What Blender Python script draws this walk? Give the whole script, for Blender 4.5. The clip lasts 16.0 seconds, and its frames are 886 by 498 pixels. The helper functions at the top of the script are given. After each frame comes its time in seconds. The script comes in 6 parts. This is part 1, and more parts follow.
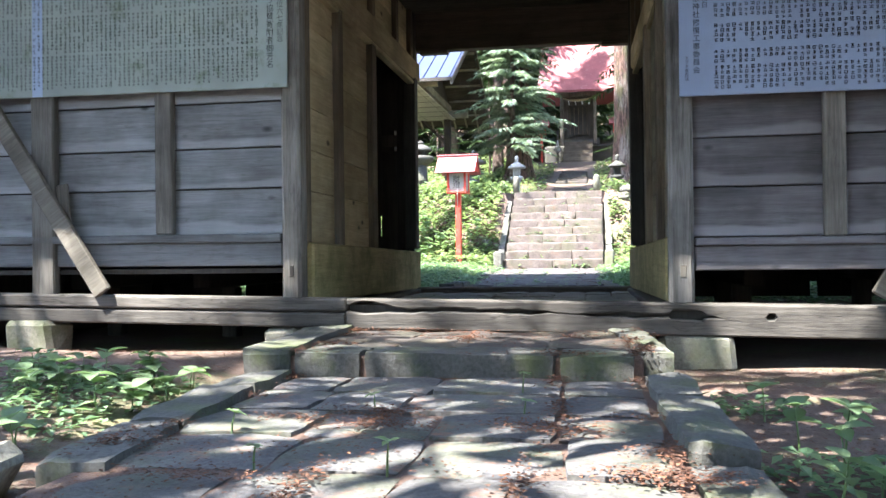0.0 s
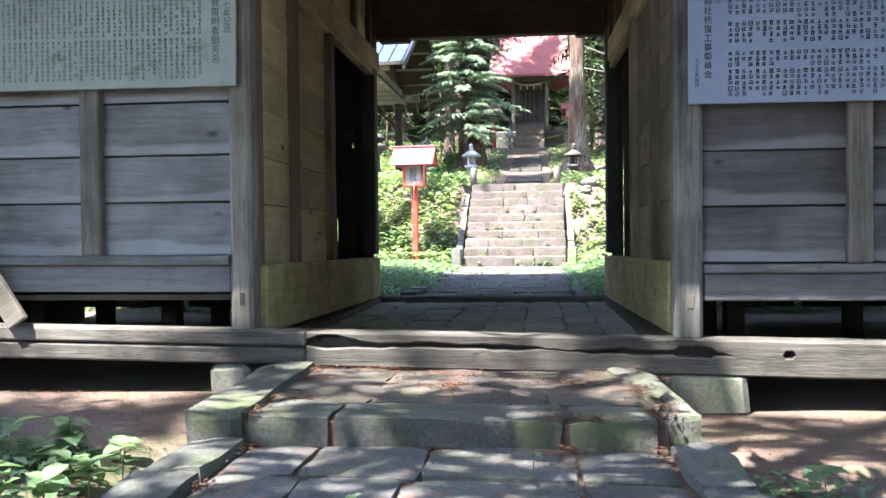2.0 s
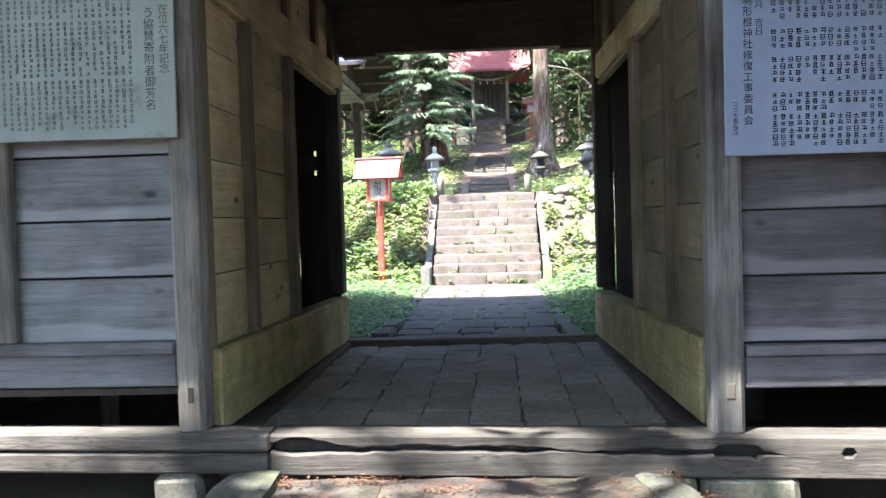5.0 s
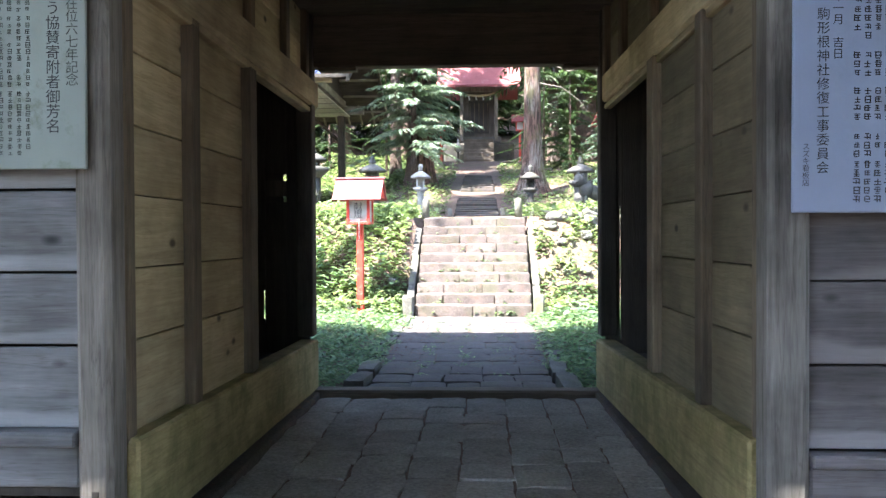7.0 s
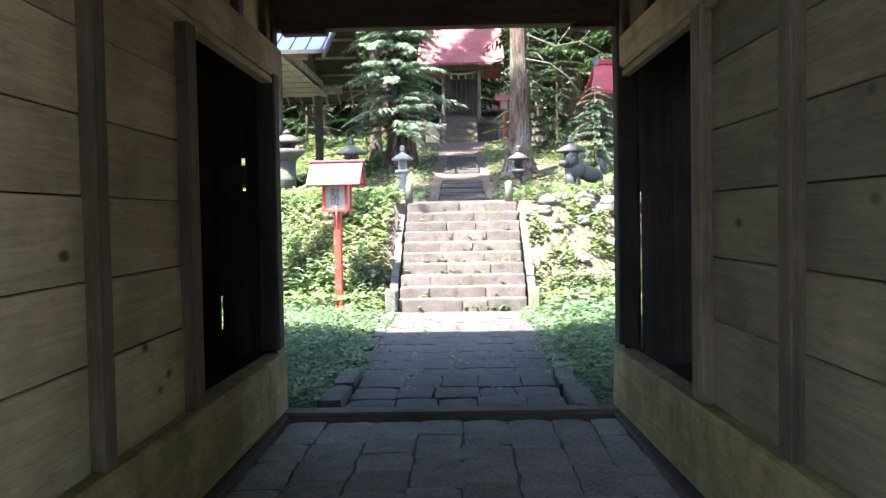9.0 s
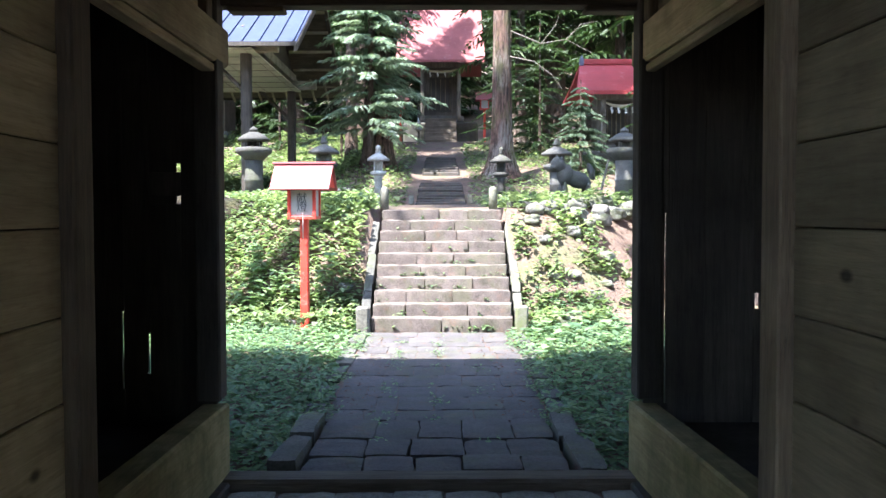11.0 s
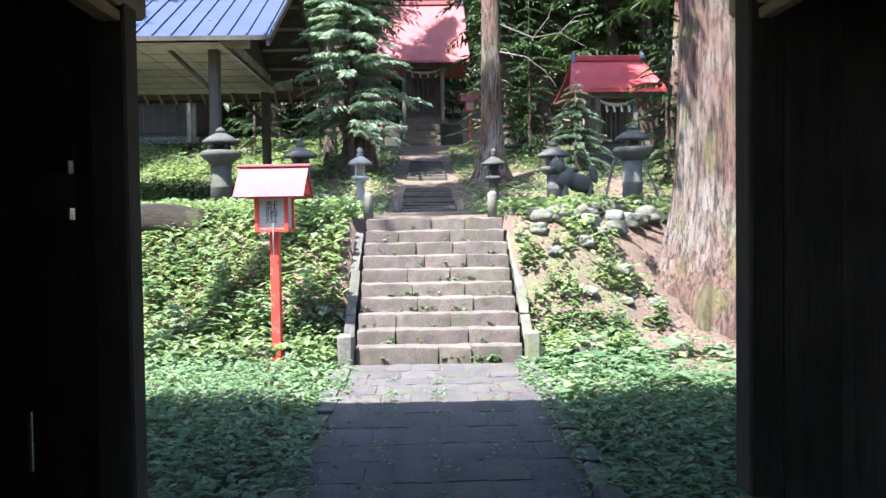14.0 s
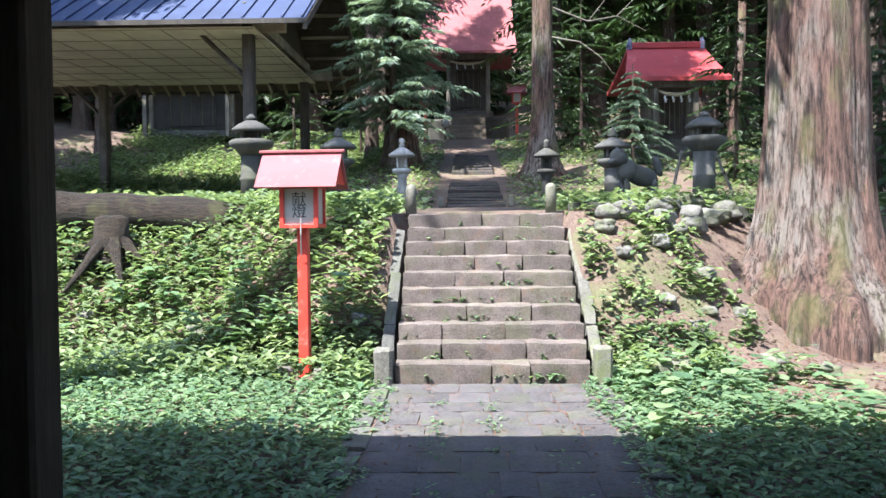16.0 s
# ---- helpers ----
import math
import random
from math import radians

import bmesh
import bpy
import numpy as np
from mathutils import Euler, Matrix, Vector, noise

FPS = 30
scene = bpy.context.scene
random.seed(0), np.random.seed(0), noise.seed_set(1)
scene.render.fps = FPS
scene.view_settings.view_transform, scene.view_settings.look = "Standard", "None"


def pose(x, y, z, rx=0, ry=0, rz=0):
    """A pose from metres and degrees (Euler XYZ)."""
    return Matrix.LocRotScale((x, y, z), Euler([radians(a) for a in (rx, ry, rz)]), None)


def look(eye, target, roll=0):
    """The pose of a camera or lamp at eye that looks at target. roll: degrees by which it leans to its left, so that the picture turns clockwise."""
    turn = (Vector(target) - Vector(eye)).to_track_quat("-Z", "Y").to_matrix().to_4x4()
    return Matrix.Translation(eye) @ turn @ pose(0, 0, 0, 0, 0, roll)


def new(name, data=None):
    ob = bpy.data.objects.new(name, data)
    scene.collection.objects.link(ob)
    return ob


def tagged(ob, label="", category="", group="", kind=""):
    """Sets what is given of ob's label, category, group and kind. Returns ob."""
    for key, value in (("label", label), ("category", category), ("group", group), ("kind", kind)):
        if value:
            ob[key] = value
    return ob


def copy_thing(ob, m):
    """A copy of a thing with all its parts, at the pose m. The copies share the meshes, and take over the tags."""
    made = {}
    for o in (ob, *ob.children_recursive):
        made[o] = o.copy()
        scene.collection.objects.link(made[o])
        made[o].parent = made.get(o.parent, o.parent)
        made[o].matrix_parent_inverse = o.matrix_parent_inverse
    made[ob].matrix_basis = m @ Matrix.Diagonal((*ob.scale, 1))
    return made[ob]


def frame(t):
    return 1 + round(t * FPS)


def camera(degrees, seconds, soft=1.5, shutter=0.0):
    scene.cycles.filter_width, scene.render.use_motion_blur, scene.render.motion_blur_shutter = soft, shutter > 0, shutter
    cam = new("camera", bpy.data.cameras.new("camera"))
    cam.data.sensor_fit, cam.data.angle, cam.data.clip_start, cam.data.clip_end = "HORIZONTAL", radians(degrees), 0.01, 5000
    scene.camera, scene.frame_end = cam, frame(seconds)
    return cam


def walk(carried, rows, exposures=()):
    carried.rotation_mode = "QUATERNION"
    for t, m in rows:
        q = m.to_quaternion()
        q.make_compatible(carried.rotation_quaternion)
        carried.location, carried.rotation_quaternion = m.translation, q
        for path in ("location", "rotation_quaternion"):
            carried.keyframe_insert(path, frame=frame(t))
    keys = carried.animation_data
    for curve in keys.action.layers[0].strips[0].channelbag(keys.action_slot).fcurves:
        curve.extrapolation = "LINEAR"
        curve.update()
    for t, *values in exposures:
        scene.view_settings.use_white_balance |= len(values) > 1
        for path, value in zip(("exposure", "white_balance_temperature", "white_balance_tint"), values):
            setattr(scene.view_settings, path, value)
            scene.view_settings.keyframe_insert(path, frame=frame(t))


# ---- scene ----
cam = camera(54.6, 16.0)
PATH = [
    (0, (0.858, -6.257, 0.377), (0.507, -4.288, 0.387), -0.7),
    (0.5, (0.713, -6.048, 0.442), (0.403, -4.072, 0.441), -1.8),
    (1, (0.649, -5.848, 0.527), (0.395, -3.865, 0.522), -1.1),
    (1.5, (0.623, -5.633, 0.616), (0.385, -3.647, 0.603), -1.6),
    (2, (0.54, -5.499, 0.672), (0.313, -3.513, 0.636), -0.6),
    (2.5, (0.461, -5.354, 0.773), (0.284, -3.363, 0.713), -0.2),
    (3, (0.439, -5.16, 0.809), (0.23, -3.173, 0.723), -0.4),
    (3.5, (0.427, -5.001, 0.915), (0.186, -3.017, 0.83), -1.3),
    (4, (0.36, -4.831, 0.982), (0.187, -2.84, 0.911), -1.9),
    (4.2, (0.347, -4.782, 1.021), (0.187, -2.789, 0.953), -1.7),
    (6.3, (0.178, -4.046, 1.299), (0.095, -2.049, 1.239), -1.9),
    (6.5, (0.182, -3.926, 1.322), (0.101, -1.929, 1.257), -1.2),
    (7, (0.217, -3.566, 1.363), (0.123, -1.568, 1.332), -0.3),
    (7.5, (0.204, -3.244, 1.396), (0.102, -1.247, 1.356), -1.1),
    (8, (0.180, -2.912, 1.420), (0.115, -0.914, 1.370), -1.4),
    (10.3, (0.034, -1.539, 1.541), (-0.005, 0.458, 1.446), -0.1),
    (10.5, (0.056, -1.385, 1.565), (0.017, 0.612, 1.476), 0.6),
    (11, (0.04, -1.104, 1.607), (0.044, 0.895, 1.529), -0.1),
    (11.5, (-0.039, -0.781, 1.623), (-0.003, 1.216, 1.532), -1.5),
    (12, (-0.042, -0.49, 1.622), (0.017, 1.507, 1.514), -0.4),
    (12.5, (0.003, -0.304, 1.627), (0.04, 1.693, 1.543), 0.4),
    (13, (-0.033, -0.016, 1.597), (-0.004, 1.982, 1.519), 0.1),
    (13.5, (-0.084, 0.366, 1.635), (-0.043, 2.364, 1.559), -1.3),
    (14, (-0.126, 0.637, 1.657), (-0.078, 2.636, 1.592), -0.8),
    (14.5, (-0.111, 1.0, 1.666), (-0.125, 3.0, 1.618), 0.4),
    (15, (-0.144, 1.302, 1.669), (-0.163, 3.302, 1.623), -0.1),
    (15.5, (-0.2, 1.641, 1.666), (-0.171, 3.639, 1.599), -0.6),
    (16, (-0.218, 2.047, 1.638), (-0.267, 4.045, 1.568), -0.5),
]
walk(cam, [(t, look(eye, target, roll)) for t, eye, target, roll in PATH],
     exposures=[(0, 3.42, 6230, 10), (4, 3.45, 6230, 10), (7, 3.6, 6280, 12), (11, 3.03, 6000, 11), (14.5, 2.55, 5950, 10), (16, 2.33, 6020, 9.5)])

# ---- world, sun, exposure ----
SUN_DIR = Vector((0.37, 0.42, -1.0)).normalized()      # the way the sunlight travels
world = bpy.data.worlds.new("sky")
scene.world = world
world.use_nodes = True
wn = world.node_tree.nodes
sky = wn.new("ShaderNodeTexSky")
sky.sky_type = "NISHITA"
sky.sun_disc = False
sky.sun_elevation = math.asin(-SUN_DIR.z)
sky.sun_rotation = math.atan2(-SUN_DIR.x, -SUN_DIR.y)
world.node_tree.links.new(sky.outputs[0], wn["Background"].inputs[0])
wn["Background"].inputs[1].default_value = 0.15
sun = new("sun", bpy.data.lights.new("sun", "SUN"))
sun.data.energy = 4.2
sun.data.angle = radians(0.5)
sun.data.color = (1.0, 0.96, 0.89)
sun.matrix_world = look((-12, -30, 30), Vector((-12, -30, 30)) + SUN_DIR)


# ---- materials ----
def node_mat(name, rough=0.8, metal=0.0):
    m = bpy.data.materials.new(name)
    m.use_nodes = True
    nt = m.node_tree
    b = nt.nodes["Principled BSDF"]
    b.inputs["Roughness"].default_value = rough
    b.inputs["Metallic"].default_value = metal
    return m, nt, b


def coords(nt, scale=(1, 1, 1), by_object=True):
    """Object coordinates, shifted by the object's random number, then scaled."""
    tc = nt.nodes.new("ShaderNodeTexCoord")
    mp = nt.nodes.new("ShaderNodeMapping")
    mp.inputs["Scale"].default_value = scale
    if by_object:
        oi = nt.nodes.new("ShaderNodeObjectInfo")
        mul = nt.nodes.new("ShaderNodeMath")
        mul.operation = "MULTIPLY"
        mul.inputs[1].default_value = 37.0
        add = nt.nodes.new("ShaderNodeVectorMath")
        nt.links.new(oi.outputs["Random"], mul.inputs[0])
        nt.links.new(tc.outputs["Object"], add.inputs[0])
        nt.links.new(mul.outputs[0], add.inputs[1])
        nt.links.new(add.outputs[0], mp.inputs[0])
    else:
        nt.links.new(tc.outputs["Object"], mp.inputs[0])
    return mp.outputs[0]


def noise_tex(nt, vec, scale, detail=4.0, rough=0.6, distort=0.0):
    n = nt.nodes.new("ShaderNodeTexNoise")
    n.inputs["Scale"].default_value = scale
    n.inputs["Detail"].default_value = detail
    n.inputs["Roughness"].default_value = rough
    n.inputs["Distortion"].default_value = distort
    nt.links.new(vec, n.inputs["Vector"])
    return n.outputs["Fac"]


def ramp(nt, fac, stops):
    r = nt.nodes.new("ShaderNodeValToRGB")
    e = r.color_ramp.elements
    while len(e) < len(stops):
        e.new(0.5)
    for el, (p, c) in zip(e, stops):
        el.position = p
        el.color = (*c, 1) if len(c) == 3 else c
    nt.links.new(fac, r.inputs[0])
    return r.outputs[0]


def mix(nt, fac, a, b, blend="MIX"):
    x = nt.nodes.new("ShaderNodeMix")
    x.data_type = "RGBA"
    x.blend_type = blend
    for sock, val in ((x.inputs[0], fac), (x.inputs[6], a), (x.inputs[7], b)):
        if isinstance(val, (int, float)):
            sock.default_value = val
        elif isinstance(val, tuple):
            sock.default_value = (*val, 1)
        else:
            nt.links.new(val, sock)
    return x.outputs[2]


def bump(nt, b, height, strength=0.4, dist=0.01):
    n = nt.nodes.new("ShaderNodeBump")
    n.inputs["Strength"].default_value = strength
    n.inputs["Distance"].default_value = dist
    nt.links.new(height, n.inputs["Height"])
    nt.links.new(n.outputs[0], b.inputs["Normal"])


def vary(nt, col, amount=0.25):
    """A lighter or darker tone for each object."""
    oi = nt.nodes.new("ShaderNodeObjectInfo")
    tone = ramp(nt, oi.outputs["Random"], [(0, (1 - amount,) * 3), (1, (1 + amount * 0.4,) * 3)])
    return mix(nt, 1.0, col, tone, "MULTIPLY")


def wood(name, dark, light, axis=0, knots=True, moss=0.0, rough=0.85, var=0.34, crack=0.72, stain_to=0.6, pale_edge=0.0):
    m, nt, b = node_mat(name, rough)
    sc = [9.0, 9.0, 9.0]
    sc[axis] = 0.5
    v = coords(nt, tuple(sc))
    grain = noise_tex(nt, v, 2.2, 7, 0.68, 0.6)
    fine = noise_tex(nt, v, 9.0, 3, 0.7, 0.2)
    col = ramp(nt, grain, [(0.30, dark), (0.52, tuple((d + l) / 2 for d, l in zip(dark, light))), (0.72, light)])
    col = mix(nt, 0.22, col, ramp(nt, fine, [(0.35, tuple(c * 0.55 for c in dark)), (0.65, light)]), "MIX")
    cs = [5.0, 5.0, 5.0]
    cs[axis] = 0.32
    line = noise_tex(nt, coords(nt, tuple(cs)), 2.6, 4, 0.6, 0.5)
    col = mix(nt, 1.0, col, ramp(nt, line, [(0.485, (1, 1, 1)), (0.50, (crack, crack * 0.97, crack * 0.94)), (0.515, (1, 1, 1))]), "MULTIPLY")
    v2 = coords(nt, (1, 1, 1))
    stain = noise_tex(nt, v2, 1.6, 4, 0.6)
    col = mix(nt, 1.0, col, ramp(nt, stain, [(0.34, (stain_to, stain_to * 0.98, stain_to * 0.95)), (0.58, (1.05, 1.05, 1.05))]), "MULTIPLY")
    if knots:
        vk = nt.nodes.new("ShaderNodeTexVoronoi")
        ks = [3.2, 3.2, 3.2]
        ks[axis] = 1.7
        nt.links.new(coords(nt, tuple(ks)), vk.inputs["Vector"])
        vk.inputs["Scale"].default_value = 1.35
        k = ramp(nt, vk.outputs["Distance"], [(0.06, (0.0, 0.0, 0.0)), (0.135, (1, 1, 1))])
        col = mix(nt, k, tuple(c * 0.22 for c in dark), col)
    if moss:
        mo = ramp(nt, noise_tex(nt, v2, 3.0, 5, 0.7), [(0.42, (0, 0, 0)), (0.7, (moss,) * 3)])
        col = mix(nt, mo, col, (0.115, 0.125, 0.03))
    if pale_edge:                                   # a paler strip along each board's lower edge, its border wavering
        tc = nt.nodes.new("ShaderNodeTexCoord")
        sep = nt.nodes.new("ShaderNodeSeparateXYZ")
        nt.links.new(tc.outputs["Object"], sep.inputs[0])
        wob = nt.nodes.new("ShaderNodeMath")
        wob.operation = "MULTIPLY_ADD"
        wob.inputs[1].default_value = 0.22
        nt.links.new(noise_tex(nt, coords(nt, (0.8, 0.8, 3.0)), 1.5, 3), wob.inputs[0])
        nt.links.new(sep.outputs[2], wob.inputs[2])
        band = ramp(nt, wob.outputs[0], [(0.0, (pale_edge,) * 3), (0.035, (0, 0, 0))])
        col = mix(nt, band, col, tuple(min(0.6, c * 1.6) for c in light))
    col = vary(nt, col, var)
    nt.links.new(col, b.inputs["Base Color"])
    hsum = mix(nt, 0.5, grain, fine)
    bump(nt, b, hsum, 0.55, 0.012)
    return m


def stone(name, dark, light, moss=0.0, scale=3.0, rough=0.9, var=0.22, litter=0.0, relief=0.02):
    m, nt, b = node_mat(name, rough)
    v = coords(nt)
    big = noise_tex(nt, v, scale, 6, 0.65)
    fine = noise_tex(nt, v, scale * 14, 4, 0.7)
    col = ramp(nt, big, [(0.32, dark), (0.68, light)])
    col = mix(nt, 0.5, col, ramp(nt, fine, [(0.3, tuple(c * 0.5 for c in dark)), (0.7, tuple(min(1, c * 1.25) for c in light))]))
    if moss:
        mo = ramp(nt, noise_tex(nt, v, 2.3, 6, 0.7), [(0.48, (0, 0, 0)), (0.66, (moss,) * 3)])
        col = mix(nt, mo, col, (0.085, 0.105, 0.03))
    if litter:
        li = ramp(nt, noise_tex(nt, v, 5.5, 6, 0.8), [(0.55, (0, 0, 0)), (0.68, (litter,) * 3)])
        col = mix(nt, li, col, (0.19, 0.085, 0.045))
    col = vary(nt, col, var)
    nt.links.new(col, b.inputs["Base Color"])
    bump(nt, b, mix(nt, 0.5, big, fine), 0.6, relief)
    return m


def paint(name, col, rough=0.5, metal=0.0, wear=(0.3, 0.28, 0.25), amount=0.5, scale=3.0):
    m, nt, b = node_mat(name, rough, metal)
    v = coords(nt)
    w = ramp(nt, noise_tex(nt, v, scale, 8, 0.75), [(0.56, (0, 0, 0)), (0.72, (amount,) * 3)])
    tone = ramp(nt, noise_tex(nt, v, scale * 0.4, 3), [(0.3, tuple(c * 0.75 for c in col)), (0.7, col)])
    nt.links.new(mix(nt, w, tone, wear), b.inputs["Base Color"])
    bump(nt, b, noise_tex(nt, v, 30, 3), 0.15, 0.004)
    return m


def leaf_mat(name, a, b_col, trans=0.35, rough=0.5):
    """Leaves of many tones, one for each loose piece, letting some light through."""
    m, nt, b = node_mat(name, rough)
    g = nt.nodes.new("ShaderNodeNewGeometry")
    col = ramp(nt, g.outputs["Random Per Island"], [(0.0, a), (0.6, tuple((x + y) / 2 for x, y in zip(a, b_col))), (1.0, b_col)])
    patch = ramp(nt, noise_tex(nt, coords(nt, (1, 1, 1), False), 0.7, 3), [(0.3, (0.6, 0.65, 0.6)), (0.7, (1.1, 1.1, 1.0))])
    col = mix(nt, 1.0, col, patch, "MULTIPLY")
    nt.links.new(col, b.inputs["Base Color"])
    t = nt.nodes.new("ShaderNodeBsdfTranslucent")
    nt.links.new(mix(nt, 1.0, col, (1.2, 1.25, 0.85), "MULTIPLY"), t.inputs[0])
    ms = nt.nodes.new("ShaderNodeMixShader")
    ms.inputs[0].default_value = trans
    nt.links.new(b.outputs[0], ms.inputs[1])
    nt.links.new(t.outputs[0], ms.inputs[2])
    nt.links.new(ms.outputs[0], nt.nodes["Material Output"].inputs[0])
    return m


def bark_mat(name, dark, light, moss=0.0, axis=2, lichen=0.35, fibre=7.0, strand=14.0):
    m, nt, b = node_mat(name, 0.95)
    sc = [fibre] * 3
    sc[axis] = 0.45
    v = coords(nt, tuple(sc))
    g = noise_tex(nt, v, 4.0, 8, 0.8, 0.5)
    f = noise_tex(nt, v, strand, 5, 0.8, 0.3)
    col = ramp(nt, g, [(0.43, dark), (0.5, tuple((p + q) / 2 for p, q in zip(dark, light))), (0.57, light)])
    col = mix(nt, 0.5, col, ramp(nt, f, [(0.42, tuple(q * 0.4 for q in dark)), (0.56, light)]))
    v2 = coords(nt, (1, 1, 0.5))
    col = mix(nt, ramp(nt, noise_tex(nt, v2, 1.3, 5), [(0.50, (0, 0, 0)), (0.62, (lichen,) * 3)]), col, mix(nt, 1.0, (0.45, 0.435, 0.39), ramp(nt, f, [(0.42, (0.15, 0.12, 0.1)), (0.55, (1, 1, 1))]), 'MULTIPLY'))
    if moss:
        col = mix(nt, ramp(nt, noise_tex(nt, v2, 2.2, 5), [(0.52, (0, 0, 0)), (0.66, (moss,) * 3)]), col, (0.16, 0.17, 0.05))
    nt.links.new(col, b.inputs["Base Color"])
    bump(nt, b, mix(nt, 0.4, g, f), 1.0, 0.22)
    return m


def ground_mat():
    m, nt, b = node_mat("forest_ground", 0.95)
    v = coords(nt, (1, 1, 1), False)
    fine = noise_tex(nt, v, 22, 6, 0.75)
    mid = noise_tex(nt, v, 2.4, 6, 0.7)
    big = noise_tex(nt, v, 0.45, 4, 0.6)
    soil = ramp(nt, fine, [(0.3, (0.05, 0.03, 0.024)), (0.5, (0.105, 0.068, 0.055)), (0.72, (0.21, 0.145, 0.12))])
    duff = ramp(nt, mid, [(0.35, (0.08, 0.055, 0.04)), (0.65, (0.19, 0.13, 0.097))])
    col = mix(nt, 0.45, soil, duff)
    green = mix(nt, fine, (0.035, 0.055, 0.016), (0.12, 0.16, 0.05))
    col = mix(nt, ramp(nt, mix(nt, 0.5, big, mid), [(0.50, (0, 0, 0)), (0.60, (0.6,) * 3)]), col, green)
    nt.links.new(col, b.inputs["Base Color"])
    bump(nt, b, mix(nt, 0.5, fine, mid), 0.9, 0.05)
    return m


M_GREY_X = wood("weathered_boards", (0.125, 0.127, 0.132), (0.262, 0.262, 0.266), 0, crack=0.8, pale_edge=0.35)
M_GREY_Z = wood("weathered_posts", (0.09, 0.078, 0.066), (0.27, 0.245, 0.21), 2, knots=False)
M_POST_R = wood("bleached_post", (0.10, 0.09, 0.08), (0.42, 0.40, 0.37), 2, knots=False, stain_to=0.4)
M_BEAM = wood("weathered_beam", (0.035, 0.03, 0.025), (0.175, 0.157, 0.136), 0, knots=False, crack=0.35, stain_to=0.45)
M_PURP = wood("aged_boards", (0.10, 0.093, 0.10), (0.225, 0.21, 0.222), 0, crack=0.85, pale_edge=0.6)
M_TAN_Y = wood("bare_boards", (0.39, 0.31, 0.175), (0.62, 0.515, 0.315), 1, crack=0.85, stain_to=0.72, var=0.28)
# darker copy of the bare boards, with the east side's shade in its colour
M_TAN_E = wood("shaded_bare_boards", (0.14, 0.115, 0.07), (0.255, 0.215, 0.135), 1, crack=0.85, stain_to=0.7, var=0.28)
M_TAN_RAIL = wood("mossy_rail", (0.30, 0.235, 0.105), (0.55, 0.45, 0.22), 1, knots=False, moss=0.8, crack=0.85, stain_to=0.7)
M_TAN_RAIL2 = wood("bare_rail", (0.40, 0.31, 0.175), (0.66, 0.55, 0.34), 1, knots=False, crack=0.85)
M_BROWN_Z = wood("brown_studs", (0.09, 0.068, 0.046), (0.24, 0.185, 0.12), 2, knots=False)
# near-black tone, also standing in for shade in rooms, gaps and under floors
M_DARK = wood("near_black_boards", (0.035, 0.03, 0.025), (0.10, 0.085, 0.07), 2, knots=False)
M_PAV = wood("dark_stained_post", (0.055, 0.045, 0.038), (0.16, 0.135, 0.11), 2, knots=False)
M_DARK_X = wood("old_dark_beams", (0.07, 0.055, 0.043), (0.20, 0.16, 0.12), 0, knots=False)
M_PALE = wood("pale_timber", (0.30, 0.25, 0.18), (0.52, 0.46, 0.35), 0, knots=False)
M_PALE_Z = wood("pale_post", (0.10, 0.088, 0.072), (0.26, 0.23, 0.185), 2, knots=False)
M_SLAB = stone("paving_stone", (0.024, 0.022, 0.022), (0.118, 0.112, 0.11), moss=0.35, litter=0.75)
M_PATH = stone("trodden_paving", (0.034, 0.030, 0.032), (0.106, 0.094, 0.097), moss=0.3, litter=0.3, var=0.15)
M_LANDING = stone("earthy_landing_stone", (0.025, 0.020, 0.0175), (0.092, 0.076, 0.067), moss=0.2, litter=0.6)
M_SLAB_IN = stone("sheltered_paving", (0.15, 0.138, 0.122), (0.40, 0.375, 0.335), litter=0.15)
M_STEP = stone("step_stone", (0.04, 0.030, 0.027), (0.205, 0.165, 0.147), moss=0.35, litter=0.4, scale=4.5, relief=0.05)
M_CURB = stone("mossy_curb_stone", (0.032, 0.032, 0.028), (0.118, 0.114, 0.102), moss=0.7)
M_EDGE = stone("pale_edging_stone", (0.06, 0.056, 0.047), (0.18, 0.168, 0.145), moss=0.9)
M_FOOT = stone("footing_stone", (0.09, 0.083, 0.065), (0.24, 0.228, 0.185), moss=0.6)
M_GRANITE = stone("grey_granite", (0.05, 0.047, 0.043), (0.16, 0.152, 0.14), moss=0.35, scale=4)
# pale and dark granite copies carry the lanterns' sunlight and shade in their colour
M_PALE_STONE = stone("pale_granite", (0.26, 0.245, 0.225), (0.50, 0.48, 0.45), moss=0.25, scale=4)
M_SHADE_STONE = stone("shaded_granite", (0.025, 0.024, 0.022), (0.085, 0.08, 0.073), moss=0.3, scale=4)
M_ROCK = stone("pale_rock", (0.05, 0.046, 0.041), (0.235, 0.222, 0.2), moss=0.85, relief=0.05)
M_GROUND = ground_mat()
M_SOIL = stone("needle_soil", (0.05, 0.033, 0.026), (0.15, 0.09, 0.065), scale=8, litter=0.5)
M_RED = paint("red_paint", (0.62, 0.055, 0.035), 0.45, wear=(0.55, 0.33, 0.27), amount=0.6, scale=6)
M_RED_ROOF = paint("red_sheet_roof", (0.45, 0.065, 0.07), 0.38, 0.0, wear=(0.55, 0.30, 0.28), amount=0.5)
M_PINK_ROOF = paint("faded_red_sheet", (0.31, 0.095, 0.10), 0.85, 0.0, wear=(0.40, 0.21, 0.20), amount=0.6, scale=4)
M_BLUE_ROOF = paint("blue_sheet_roof", (0.026, 0.040, 0.098), 0.8, 0.0, wear=(0.06, 0.085, 0.15), amount=0.5)
